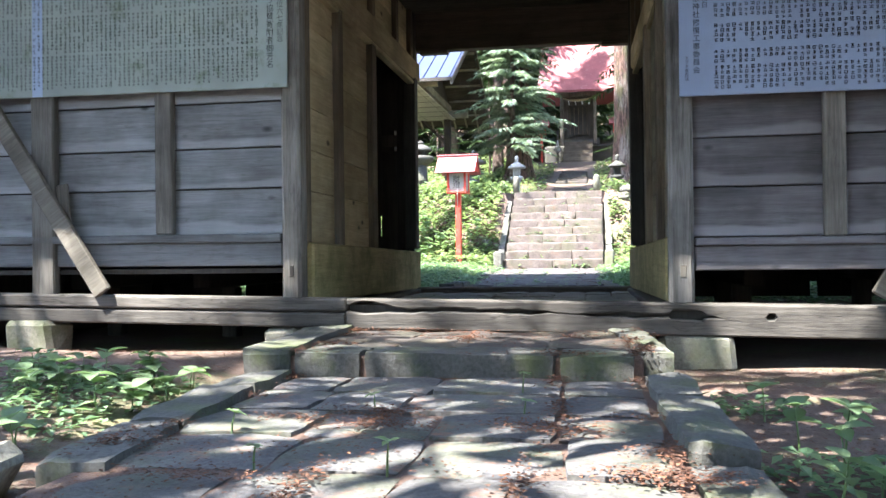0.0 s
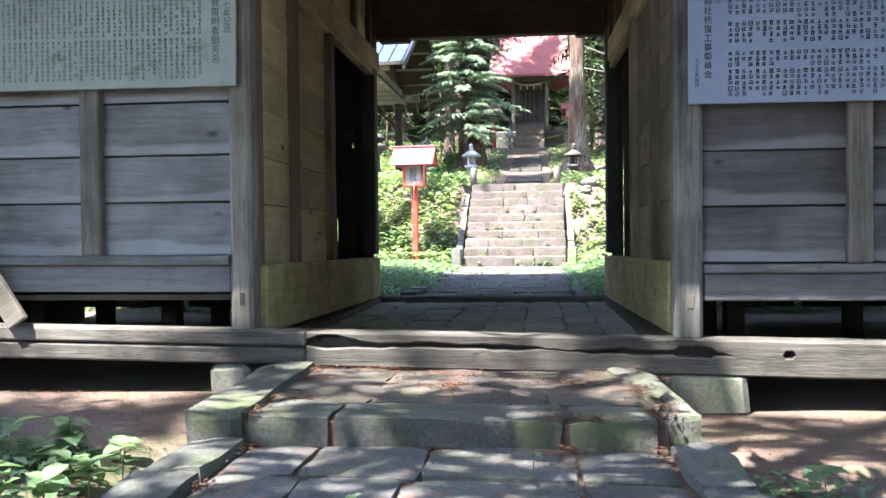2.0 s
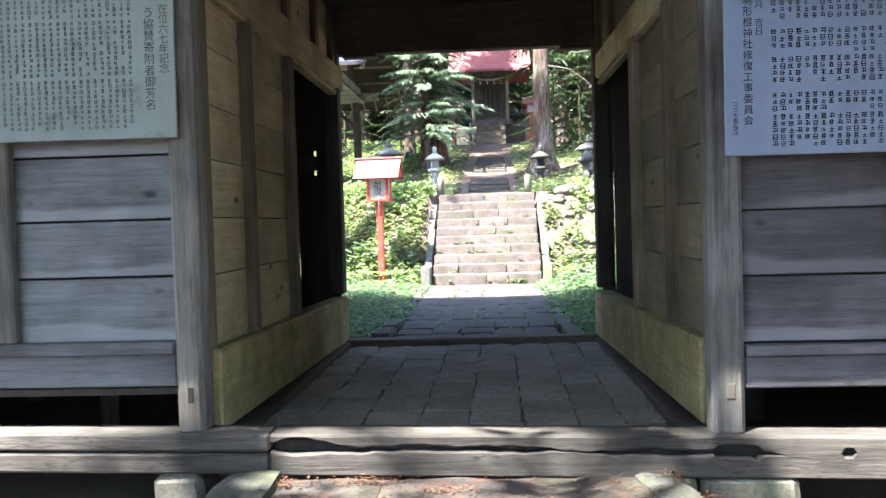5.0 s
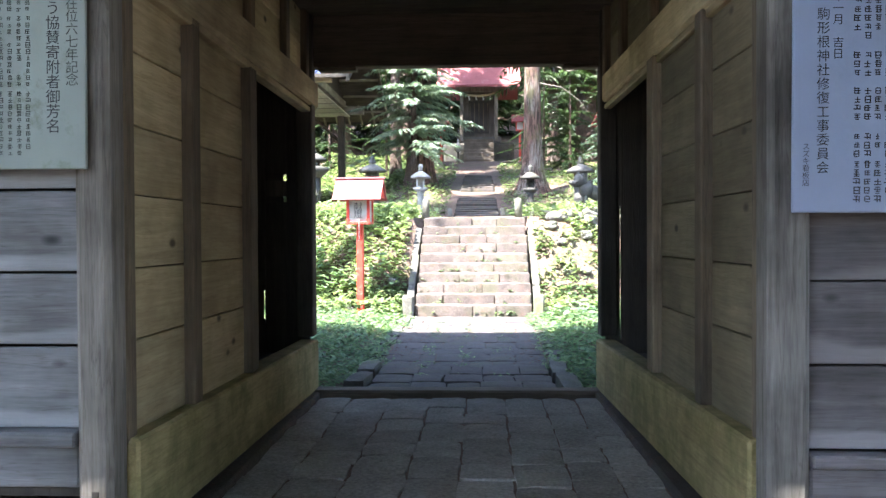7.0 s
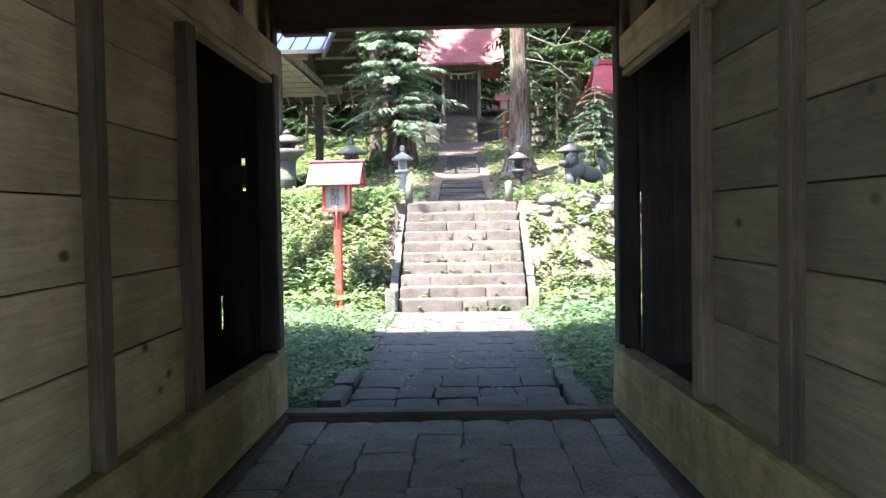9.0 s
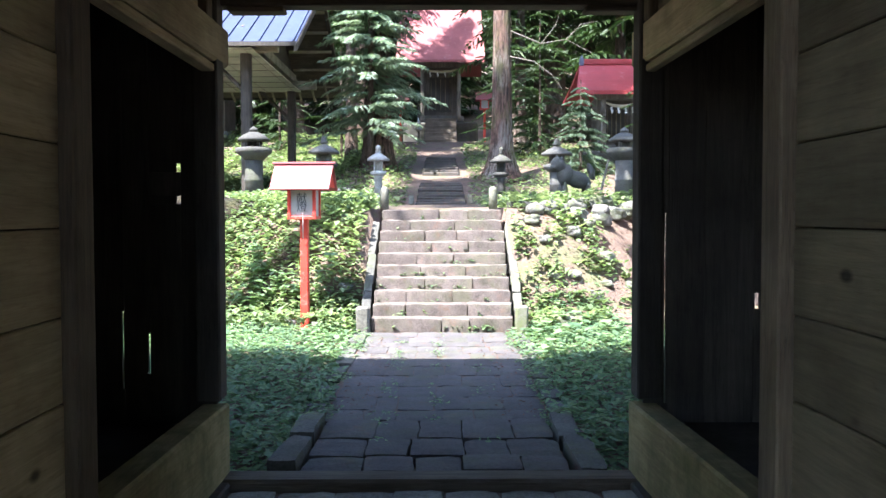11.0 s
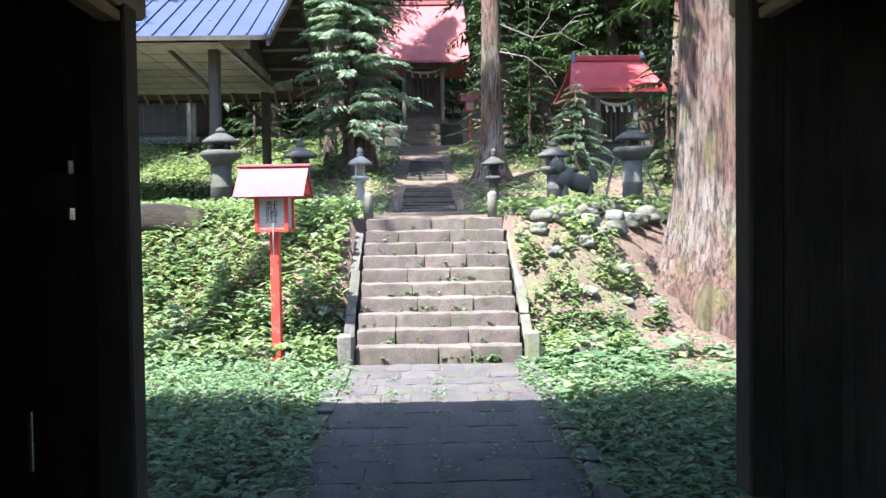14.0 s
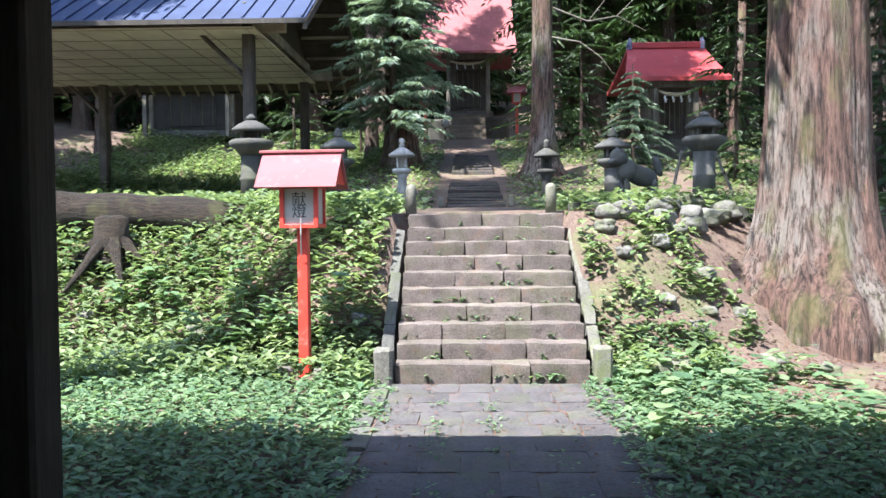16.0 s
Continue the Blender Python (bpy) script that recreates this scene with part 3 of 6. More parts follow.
# ---- gate: inner side walls ----
def side_wall(name, s, label):
    """One side of the passage; s is -1 or 1."""
    w = thing(name, label, "wall", (0.055 if s > 0 else 0.0, 0, 0), (0, 0, 1.25 if s > 0 else 0.4), kind="structure")
    f, p = 1.30 * s, 1.385 * s                      # faces of rails and of boards

    def bx(n, a, b, y0, y1, z0, z1, m, c=0.008, rot=(0, 0, 0), lab=""):
        box_part(n, w, (min(a, b), y0, z0), (max(a, b), y1, z1), m, c, rot, lab)

    bx("bottom_rail", f, 1.47 * s, 0.14, 4.42, -0.03, 0.438, M_TAN_RAIL, 0.015, (-1.0, 0, 0), "broad moss-stained bottom rail")
    for y0, y1 in ((0.14, 0.99), (1.11, 2.16)):
        # east boards take the copy that has shade mixed into its tone
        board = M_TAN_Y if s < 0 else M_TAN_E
        for z0, z1 in zip([0.44, 0.89, 1.22, 1.56, 1.88, 2.22, 2.56], [0.89, 1.22, 1.56, 1.88, 2.22, 2.56]):
            dx = R.uniform(0, 0.006) * s
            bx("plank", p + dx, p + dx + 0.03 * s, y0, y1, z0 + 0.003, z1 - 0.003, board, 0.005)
    bx("stud", 1.345 * s, 1.47 * s, 0.14, 0.24, 0.44, 2.55, M_BROWN_Z)
    bx("stud", 1.33 * s, 1.47 * s, 0.99, 1.12, 0.44, 2.55, M_BROWN_Z)
    bx("stud", 1.33 * s, 1.47 * s, 2.16, 2.34, 0.44, 2.55, M_BROWN_Z)
    # end posts darker than the studs: their backlit shade is in the colour
    bx("end_post", 1.315 * s, 1.47 * s, 4.25, 4.42, 0.44, 3.4, M_DARK, 0.012)
    bx("upper_rail", (1.31 if s < 0 else 1.335) * s, 1.47 * s, 0.14, 4.55, 2.55, 2.80, M_TAN_RAIL2, 0.02, (0.4, 0, 0), "bare wood upper rail")
    bx("upper_rail_lip", (1.33 if s < 0 else 1.355) * s, 1.42 * s, 0.30, 4.40, 2.50, 2.548, M_TAN_RAIL2, 0.008)
    for y in (0.14, 1.0, 2.2, 3.3, 4.1):
        bx("upper_stud", 1.33 * s, 1.45 * s, y, y + 0.12, 2.80, 3.4, M_BROWN_Z)
    for y0, y1 in ((0.26, 1.0), (1.12, 2.2), (2.32, 3.3), (3.42, 4.1)):
        for z0, z1 in ((2.80, 3.1), (3.1, 3.4)):
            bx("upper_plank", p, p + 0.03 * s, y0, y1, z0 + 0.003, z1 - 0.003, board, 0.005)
    bx("plinth", 1.255 * s, 1.46 * s, 0.14, 4.30, -0.30, -0.062, M_LANDING, 0.012, (0, 0, 0), "earthy stone ledge under the rail")
    return w


side_wall("wall_passage_west", -1, "bare knotty board wall of the passage with mossy rails")
side_wall("wall_passage_east", 1, "mossy knotty board wall of the passage, board colour darkened for shade")

# niches behind the openings: boards blackened for shade, with knot holes and open joints
def niche(s, name, label):
    w = thing(name, label, "wall", kind="structure")

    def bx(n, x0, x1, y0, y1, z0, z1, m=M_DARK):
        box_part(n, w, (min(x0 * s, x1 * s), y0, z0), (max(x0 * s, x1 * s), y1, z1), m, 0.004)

    if s < 0:
        cuts = [(1.40, 1.615, ()), (1.615, 1.8225, ((1.685, 1.735), (1.885, 1.94))), (1.8365, 1.992, ()), (2.003, 2.24, ())]
    else:
        cuts = [(1.335, 1.466, ()), (1.474, 1.72, ()), (1.7205, 2.045, ()), (2.075, 2.30, ())]
    x = cuts[-1][1] + 0.0005
    while x < 4.95:
        cuts.append((x, min(x + R.uniform(0.20, 0.30), 4.98), ()))
        x = cuts[-1][1] + 0.0005
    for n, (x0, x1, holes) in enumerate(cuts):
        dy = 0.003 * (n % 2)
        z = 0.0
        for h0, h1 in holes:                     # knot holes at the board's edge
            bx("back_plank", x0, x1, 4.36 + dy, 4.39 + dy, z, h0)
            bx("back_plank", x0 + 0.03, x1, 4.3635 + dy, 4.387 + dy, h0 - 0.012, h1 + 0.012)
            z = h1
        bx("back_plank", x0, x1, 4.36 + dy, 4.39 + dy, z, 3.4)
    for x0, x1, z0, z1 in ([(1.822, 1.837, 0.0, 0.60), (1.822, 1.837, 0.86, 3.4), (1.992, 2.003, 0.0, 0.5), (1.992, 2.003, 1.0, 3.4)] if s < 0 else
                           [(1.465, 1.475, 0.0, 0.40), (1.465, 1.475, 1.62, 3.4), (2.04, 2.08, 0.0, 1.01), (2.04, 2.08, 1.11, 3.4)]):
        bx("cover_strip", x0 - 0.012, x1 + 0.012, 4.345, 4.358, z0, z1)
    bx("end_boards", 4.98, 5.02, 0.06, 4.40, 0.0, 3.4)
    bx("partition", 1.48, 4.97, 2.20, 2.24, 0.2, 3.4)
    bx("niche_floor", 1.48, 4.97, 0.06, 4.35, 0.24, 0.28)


niche(-1, "wall_niche_west", "boards closing the gate's side room, shade put into their dark colour")
niche(1, "wall_niche_east", "boards closing the gate's other side room, shade put into their dark colour")

lintel = thing("lintel", "dark heavy timber lintel across the rear of the passage", "beam", kind="structure")
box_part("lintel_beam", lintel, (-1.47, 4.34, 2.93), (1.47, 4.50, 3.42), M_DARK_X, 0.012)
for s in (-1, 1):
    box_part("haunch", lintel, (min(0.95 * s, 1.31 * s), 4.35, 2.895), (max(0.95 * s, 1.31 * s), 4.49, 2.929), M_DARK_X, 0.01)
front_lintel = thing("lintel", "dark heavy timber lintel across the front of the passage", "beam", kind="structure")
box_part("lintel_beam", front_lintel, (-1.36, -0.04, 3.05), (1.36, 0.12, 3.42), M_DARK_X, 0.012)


def ceiling_mesh():
    verts, faces = [], []
    for i in range(16):
        y0 = 0.12 + i * 0.264
        for z, dy in ((3.40, 0.262),):
            b = len(verts)
            for zz in (z, z + 0.02):
                verts += [(-5.0, y0, zz), (5.0, y0, zz), (5.0, y0 + dy, zz), (-5.0, y0 + dy, zz)]
            faces += [(b + 3, b + 2, b + 1, b), (b + 4, b + 5, b + 6, b + 7), (b, b + 1, b + 5, b + 4), (b + 2, b + 3, b + 7, b + 6)]
    return mesh_of("ceiling", verts, faces, M_DARK_X)


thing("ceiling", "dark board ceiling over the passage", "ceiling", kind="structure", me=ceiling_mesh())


def gable_roof(name, material, x0, x1, y0, y1, ze, zr, thick, flare=0.0):
    """A solid gable roof, its ridge along x, with its slopes a little hollow."""
    ym, n = (y0 + y1) / 2, 6
    prof = []
    for i in range(n + 1):
        u = i / n
        prof.append((y0 + (ym - y0) * u, ze + (zr - ze) * (0.82 * u + 0.18 * u * u)))
    prof += [(y1 + (ym - y1) * (1 - (i + 1) / n), ze + (zr - ze) * (0.82 * (1 - (i + 1) / n) + 0.18 * (1 - (i + 1) / n) ** 2)) for i in range(n)]
    ring = prof + [(y, z - thick) for y, z in prof[::-1]]
    m = len(ring)
    verts = [(x + (flare if x > 0 else -flare) * abs(y - ym) / (ym - y0), y, z) for x in (x0, x1) for y, z in ring]
    faces = [(k, m + k, m + (k + 1) % m, (k + 1) % m) for k in range(m)]
    h = len(prof)
    for b, flip in ((0, False), (m, True)):
        for k in range(h - 1):
            q = (b + k, b + k + 1, b + m - 2 - k, b + m - 1 - k)
            faces.append(q[::-1] if flip else q)
    return mesh_of(name, verts, faces, material)


thing("roof", "dark sheet gable roof over the gate", "roof", kind="structure",
      me=gable_roof("roof", M_DARK_X, -6.2, 6.2, -1.5, 6.8, 3.95, 7.0, 0.18))
for s in (-1, 1):
    v = [(5.0 * s, 0.05, 3.4), (5.0 * s, 4.4, 3.4), (5.0 * s, 4.4, 4.45), (5.0 * s, 2.2, 6.2), (5.0 * s, 0.05, 4.45)]
    v += [(x - 0.04 * s, y, z) for x, y, z in v]
    gfaces = [(0, 1, 2, 3, 4), (9, 8, 7, 6, 5)] + [(k, k + 5, (k + 1) % 5 + 5, (k + 1) % 5) for k in range(5)]
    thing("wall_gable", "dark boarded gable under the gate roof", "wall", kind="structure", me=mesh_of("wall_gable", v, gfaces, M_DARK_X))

# underfloor timbers near black, so the shade below is partly in their colour
under = thing("underfloor_boards", "gappy boards and sleepers below the gate floor, darkened for shade", "boards", kind="structure")
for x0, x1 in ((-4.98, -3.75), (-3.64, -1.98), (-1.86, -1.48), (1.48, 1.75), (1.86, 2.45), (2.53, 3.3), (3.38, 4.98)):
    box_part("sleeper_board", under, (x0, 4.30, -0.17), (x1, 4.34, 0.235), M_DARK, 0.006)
# unseen boards added to keep daylight out from the ends and the passage
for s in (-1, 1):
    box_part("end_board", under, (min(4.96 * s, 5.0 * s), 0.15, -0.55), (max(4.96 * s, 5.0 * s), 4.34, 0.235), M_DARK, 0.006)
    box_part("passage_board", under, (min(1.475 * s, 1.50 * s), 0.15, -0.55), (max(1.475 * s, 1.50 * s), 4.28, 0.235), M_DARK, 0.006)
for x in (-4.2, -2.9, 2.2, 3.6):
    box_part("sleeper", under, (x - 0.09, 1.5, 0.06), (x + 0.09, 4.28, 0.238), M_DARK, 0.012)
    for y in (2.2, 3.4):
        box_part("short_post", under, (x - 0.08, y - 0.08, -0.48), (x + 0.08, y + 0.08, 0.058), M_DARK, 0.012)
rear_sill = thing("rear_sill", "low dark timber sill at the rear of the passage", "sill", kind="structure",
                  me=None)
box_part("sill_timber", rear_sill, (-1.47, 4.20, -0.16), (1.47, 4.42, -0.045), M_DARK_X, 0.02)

# ---- signboards ----
PATTERNS = [((1, 0.38), (1, 0.12), (1, -0.14), (1, -0.40), (0, 0.0)), ((1, 0.36), (1, -0.05), (0, -0.32), (0, 0.30), (1, -0.40)), ((0, -0.34), (0, 0.08), (1, 0.30), (1, 0.02), (1, -0.30)),
            ((1, 0.34), (0, 0.0), (0, 0.36), (1, -0.12)), ((1, 0.40), (1, 0.18), (0, -0.2), (0, 0.2), (1, -0.38), (1, -0.1)), ((1, 0.0), (0, 0.02), (1, -0.38))]


def strokes(verts, faces, x, z, s, y, rnd):
    """One unreadable character as a few plain bars."""
    for horizontal, o in rnd.choice(PATTERNS):
        t = 0.07 * s
        if horizontal:
            hw, hh, ox, oz = 0.44 * s * rnd.uniform(0.55, 1), t, rnd.uniform(-0.04, 0.04) * s, o * s
        else:
            hw, hh, ox, oz = t, 0.44 * s * rnd.uniform(0.5, 1), o * s, rnd.uniform(-0.06, 0.06) * s
        b = len(verts)
        verts += [(x + ox - hw, y, z + oz - hh), (x + ox + hw, y, z + oz - hh), (x + ox + hw, y, z + oz + hh), (x + ox - hw, y, z + oz + hh)]
        faces.append((b, b + 1, b + 2, b + 3))


def signboard(name, x0, x1, z0, z1, mat_b, mat_i, label, columns, tilt, size, pitch_x, pitch_z, bands, margin):
    sb = thing(name, label, "signboard", ((x0 + x1) / 2, -0.085, z0), (0, tilt, 0))
    w, h = x1 - x0, z1 - z0
    part("panel", box_mesh("panel", (w, 0.022, h), mat_b, 0.004, base=True), sb)
    rnd = random.Random(5)
    verts, faces = [], []
    x = w / 2 - margin[1]
    while x > -w / 2 + margin[0]:
        for b0, b1 in bands:
            z = b1
            n = rnd.choice((0, 0, 0, 1, 2))
            while z > b0 + n * pitch_z * 0.5:
                if rnd.random() > 0.03:
                    strokes(verts, faces, x + rnd.uniform(-0.002, 0.002), z, size * rnd.uniform(0.85, 1.1), -0.0145, rnd)
                z -= pitch_z
        x -= pitch_x
    ob = part("lettering", mesh_of("lettering", verts, faces, mat_i), sb)
    ob["kind"] = "stuff"
    return sb, w, h


def writing(parent, text, x, z, size, material, y=-0.0146, name="inscription", line=0.78):
    """A vertical line of readable characters."""
    cu = bpy.data.curves.new(name, "FONT")
    cu.body = "\n".join(text)
    cu.size = size
    cu.align_x = "CENTER"
    cu.space_line = line
    cu.materials.append(material)
    ob = new(name, cu)
    ob.parent = parent
    ob.matrix_basis = pose(x, y, z, 90, 0, 0)
    return ob


sl, w, h = signboard("signboard", -4.45, -1.418, 1.655, 3.25, M_SIGN_L, M_INK_FADED,
                     "large faded greenish signboard with columns of brush writing", 60, 0.35, 0.023, 0.039, 0.027,
                     [(0.05, 0.31), (0.33, 0.62), (0.64, 0.93), (0.95, 1.25), (1.27, 1.55)], (0.05, 0.24))
writing(sl, "在位六七年記念", w / 2 - 0.055, 0.66, 0.055, M_INK_FADED, line=0.95)
writing(sl, "う協賛寄附者御芳名", w / 2 - 0.135, 0.64, 0.062, M_INK, line=0.98)
box_part("seam_strip", sl, (-w / 2 + 0.9, -0.0135, 0.0), (-w / 2 + 0.99, -0.0115, h), M_SIGN_R, 0.001, label="pale strip where paint has worn off")
srb, w, h = signboard("signboard", 1.443, 4.3, 1.44, 3.1, M_SIGN_R, M_INK,
                      "white signboard with black columns of donors' writing", 60, 0.3, 0.030, 0.040, 0.034,
                      [(0.05, 0.19), (0.22, 0.30), (0.345, 0.48), (0.51, 0.62), (0.665, 0.80), (0.83, 0.94), (0.985, 1.13), (1.16, 1.28), (1.32, 1.45), (1.48, 1.6)], (0.24, 0.05))
writing(srb, "駒形根神社修復工事委員会", -w / 2 + 0.115, 0.765, 0.052, M_INK, line=1.06)
writing(srb, "年十一月　吉日", -w / 2 + 0.172, 0.88, 0.045, M_INK, line=1.0)
writing(srb, "スズキ看板店", -w / 2 + 0.05, 0.25, 0.030, M_INK, line=0.95)

# ---- paving ----
def paved(floor, cols, rows, z, material, rnd, thick=0.10, stagger=0.0, jit=0.008, gap=0.010, tilt=0.6, name="paving_stone"):
    """Stones in rows across, each its own block, their joints recessed."""
    for (y0, y1) in zip(rows, rows[1:]):
        zr = z + (0.15 * smooth(6.0, 10.2, (y0 + y1) / 2) if y0 > 5 else 0)
        slope = math.degrees(math.atan2(0.15 * (smooth(6.0, 10.2, y1) - smooth(6.0, 10.2, y0)), y1 - y0))
        xs = [cols[0]] + [c + rnd.uniform(-stagger, stagger) for c in cols[1:-1]] + [cols[-1]]
        for x0, x1 in zip(xs, xs[1:]):
            dz = rnd.uniform(-0.010, 0.010) * (0.35 if y0 > 5.9 else 1)
            part(name, slab_mesh(name, (x1 - x0 - gap, y1 - y0 - gap, thick), material, rnd, 5 if y1 < 0 else 4, jit * 0.9), floor,
                 ((x0 + x1) / 2, (y0 + y1) / 2, zr - thick / 2 + dz), (rnd.uniform(-tilt, tilt) + slope, rnd.uniform(-tilt, tilt), rnd.uniform(-0.8, 0.8)))


front_path = thing("pavement_front", "worn stone slabs of the approach, dappled and littered with needles", "paving", kind="structure")
paved(front_path, [-0.80, -0.42, 0.02, 0.68, 1.08], [-2.62, -2.12, -1.63], -0.30, M_SLAB, R, stagger=0.06, jit=0.010, gap=0.018, tilt=0.4)
paved(front_path, [-0.80, -0.30, 0.25, 0.72, 1.10], [-3.62, -3.10, -2.62], -0.31, M_SLAB, R, stagger=0.08, jit=0.010, gap=0.018, tilt=0.4)
paved(front_path, [-0.76, -0.22, 0.22, 0.66, 1.10], [-4.20, -3.62], -0.32, M_SLAB, R, stagger=0.08, jit=0.010, gap=0.018, tilt=0.4)
paved(front_path, [-0.84, -0.45, 0.65, 1.06], [-1.64, -1.22], -0.175, M_CURB, R, 0.14, 0.02, 0.014, 0.022, name="step_slab")
paved(front_path, [-0.90, -0.34, 0.62, 1.04], [-1.22, -0.62, -0.13], -0.182, M_LANDING, R, 0.12, 0.06, 0.012, 0.002)
for x0, y0, x1, y1, wd, zt in ((-1.05, -0.11, -0.99, -1.66, 0.28, -0.145), (-0.95, -1.66, -0.96, -2.2, 0.25, -0.235),
                               (-0.95, -2.22, -0.93, -3.0, 0.26, -0.24), (-0.92, -3.02, -0.86, -3.7, 0.24, -0.26),
                               (1.03, -0.16, 1.09, -0.62, 0.19, -0.155), (1.11, -0.64, 1.17, -1.46, 0.18, -0.165),
                               (1.21, -1.62, 1.23, -2.25, 0.22, -0.235), (1.23, -2.27, 1.26, -3.35, 0.24, -0.235), (1.26, -3.37, 1.28, -4.1, 0.22, -0.29)):
    ln = math.hypot(x1 - x0, y1 - y0)
    part("curb_stone", slab_mesh("curb_stone", (wd, ln, 0.20), M_CURB, R, 5, 0.018), front_path,
         ((x0 + x1) / 2, (y0 + y1) / 2, zt - 0.13 if y0 < -1.6 else zt - 0.10), (R.uniform(-1.5, 1.5), R.uniform(-3, 3), math.degrees(math.atan2(x1 - x0, -(y1 - y0)))))
box_part("bedding", front_path, (-0.85, -4.2, -0.45), (1.15, -1.6, -0.327), M_SOIL, 0.01, label="needle-filled soil in the joints")
box_part("bedding", front_path, (-1.0, -1.6, -0.45), (1.1, -0.12, -0.196), M_SOIL, 0.01, label="needle-filled soil in the joints")
# the flight by which the walk climbs to the approach
for i in range(6):
    zt = -0.42 - 0.17 * i
    y1 = -4.22 - 0.40 * i
    for x0, x1 in ((-0.85, -0.15), (-0.15, 0.55), (0.55, 1.2)):
        part("step_stone", box_mesh("step_stone", (x1 - x0 - 0.02, 0.43, 0.24), M_STEP, 0.02, 0.01, R), front_path, ((x0 + x1) / 2, y1 - 0.2, zt - 0.12))

passage_floor = thing("floor", "grey stone slab floor of the gate passage", "floor", kind="structure")
cols = [-1.27, -0.98, -0.62, -0.26, 0.06, 0.40, 0.74, 1.02, 1.27]
for x0, x1 in zip(cols, cols[1:]):               # stones in lines along the walk, their ends staggered
    ys = [0.15]
    while ys[-1] < 3.75:
        ys.append(ys[-1] + R.uniform(0.30, 0.62))
    ys[-1] = 4.18
    for y0, y1 in zip(ys, ys[1:]):
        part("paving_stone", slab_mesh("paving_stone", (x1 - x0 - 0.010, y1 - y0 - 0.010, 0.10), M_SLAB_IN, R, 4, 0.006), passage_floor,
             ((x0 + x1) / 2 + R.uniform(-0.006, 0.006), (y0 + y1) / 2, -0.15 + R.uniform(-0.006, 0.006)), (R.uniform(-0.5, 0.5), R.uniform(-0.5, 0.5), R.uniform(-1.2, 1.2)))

box_part("bedding", passage_floor, (-1.40, 0.13, -0.3), (1.40, 4.19, -0.118), M_SOIL, 0.01, label="dark soil in the joints")
rear_path = thing("pavement_rear", "worn stone slab path from the gate to the steps", "paving", kind="structure")
paved(rear_path, [-0.90, -0.52, -0.16, 0.22, 0.56, 0.90], [4.50, 4.86, 5.32, 5.92], -0.07, M_PATH, R, stagger=0.05, jit=0.006, tilt=0.5)
rr = [5.95]
while rr[-1] < 9.9:
    rr.append(rr[-1] + R.uniform(0.26, 0.48))
rr[-1] = 10.2
paved(rear_path, [-0.94, -0.62, -0.30, 0.02, 0.33, 0.63, 0.94], rr, -0.085, M_PATH, R, stagger=0.09, jit=0.006, gap=0.002, tilt=0.3)
bv = [(x, 5.95 + 4.28 * k / 16, zz + 0.15 * smooth(6.0, 10.2, 5.95 + 4.28 * k / 16)) for zz in (-0.098, -0.3) for k in range(17) for x in (-0.98, 0.98)]
bf = [(2 * k, 2 * k + 1, 2 * k + 3, 2 * k + 2) for k in range(16)] + [(34 + 2 * k, 36 + 2 * k, 37 + 2 * k, 35 + 2 * k) for k in range(16)]
bf += [(2 * k, 2 * k + 2, 36 + 2 * k, 34 + 2 * k) for k in range(16)] + [(2 * k + 1, 35 + 2 * k, 37 + 2 * k, 2 * k + 3) for k in range(16)]
part("bedding", mesh_of("bedding", bv, bf, M_SOIL), rear_path, label="soil in the joints")
y = 4.5
while y < 9.9:
    ln = R.uniform(0.55, 0.95)
    for x in (-1.03, 1.03):
        part("curb_stone", slab_mesh("curb_stone", (0.18, ln - 0.03, 0.16), M_CURB, R, 4, 0.014), rear_path,
             (x + R.uniform(-0.03, 0.03), y + ln / 2, (-0.115 if y < 5.8 else -0.145) + 0.15 * smooth(6.0, 10.2, y) + R.uniform(-0.015, 0.02)), (R.uniform(-2, 2), R.uniform(-3, 3), R.uniform(-2, 2)))
    y += ln

# ---- stone steps up the bank ----
stairs = thing("stone_steps", "worn brown-grey stone steps with weeds in the joints", "steps", kind="structure")
RISE, TREAD, Y0, Z0 = 0.162, 0.255, 10.30, 0.075
for i in range(10):
    zt = Z0 + RISE * (i + 1)
    cuts = [-0.895, R.uniform(-0.5, -0.15), R.uniform(0.15, 0.5), 0.995] if i % 3 else [-0.895, R.uniform(-0.2, 0.1), R.uniform(0.4, 0.6), 0.995]
    for x0, x1 in zip(cuts, cuts[1:]):
        part("step_stone", slab_mesh("step_stone", (x1 - x0 + 0.004, TREAD + 0.10, RISE + 0.05), M_STEP, R, 6, 0.020), stairs,
             ((x0 + x1) / 2, Y0 + TREAD * i + 0.17 + R.uniform(-0.012, 0.012), zt - (RISE + 0.05) / 2), (0, 0, R.uniform(-0.5, 0.5)))
a = math.degrees(math.atan2(RISE, TREAD))
for x in (-1.005, 1.105):
    for k in range(3):
        y = 10.75 + 0.78 * k
        part("side_stone", slab_mesh("side_stone", (0.12, 0.93, 0.34), M_CURB if x < 0 else M_EDGE, R, 6, 0.018), stairs, (x, y, -0.15 + (y - 10.3) * RISE / TREAD + R.uniform(-0.015, 0.015)), (a + R.uniform(-1, 1), R.uniform(-2, 2), R.uniform(-1, 1)))
    part("foot_post", box_mesh("foot_post", (0.18, 0.18, 0.40), M_EDGE, 0.025, 0.012, R, True), stairs, (x, 10.28, 0.0))
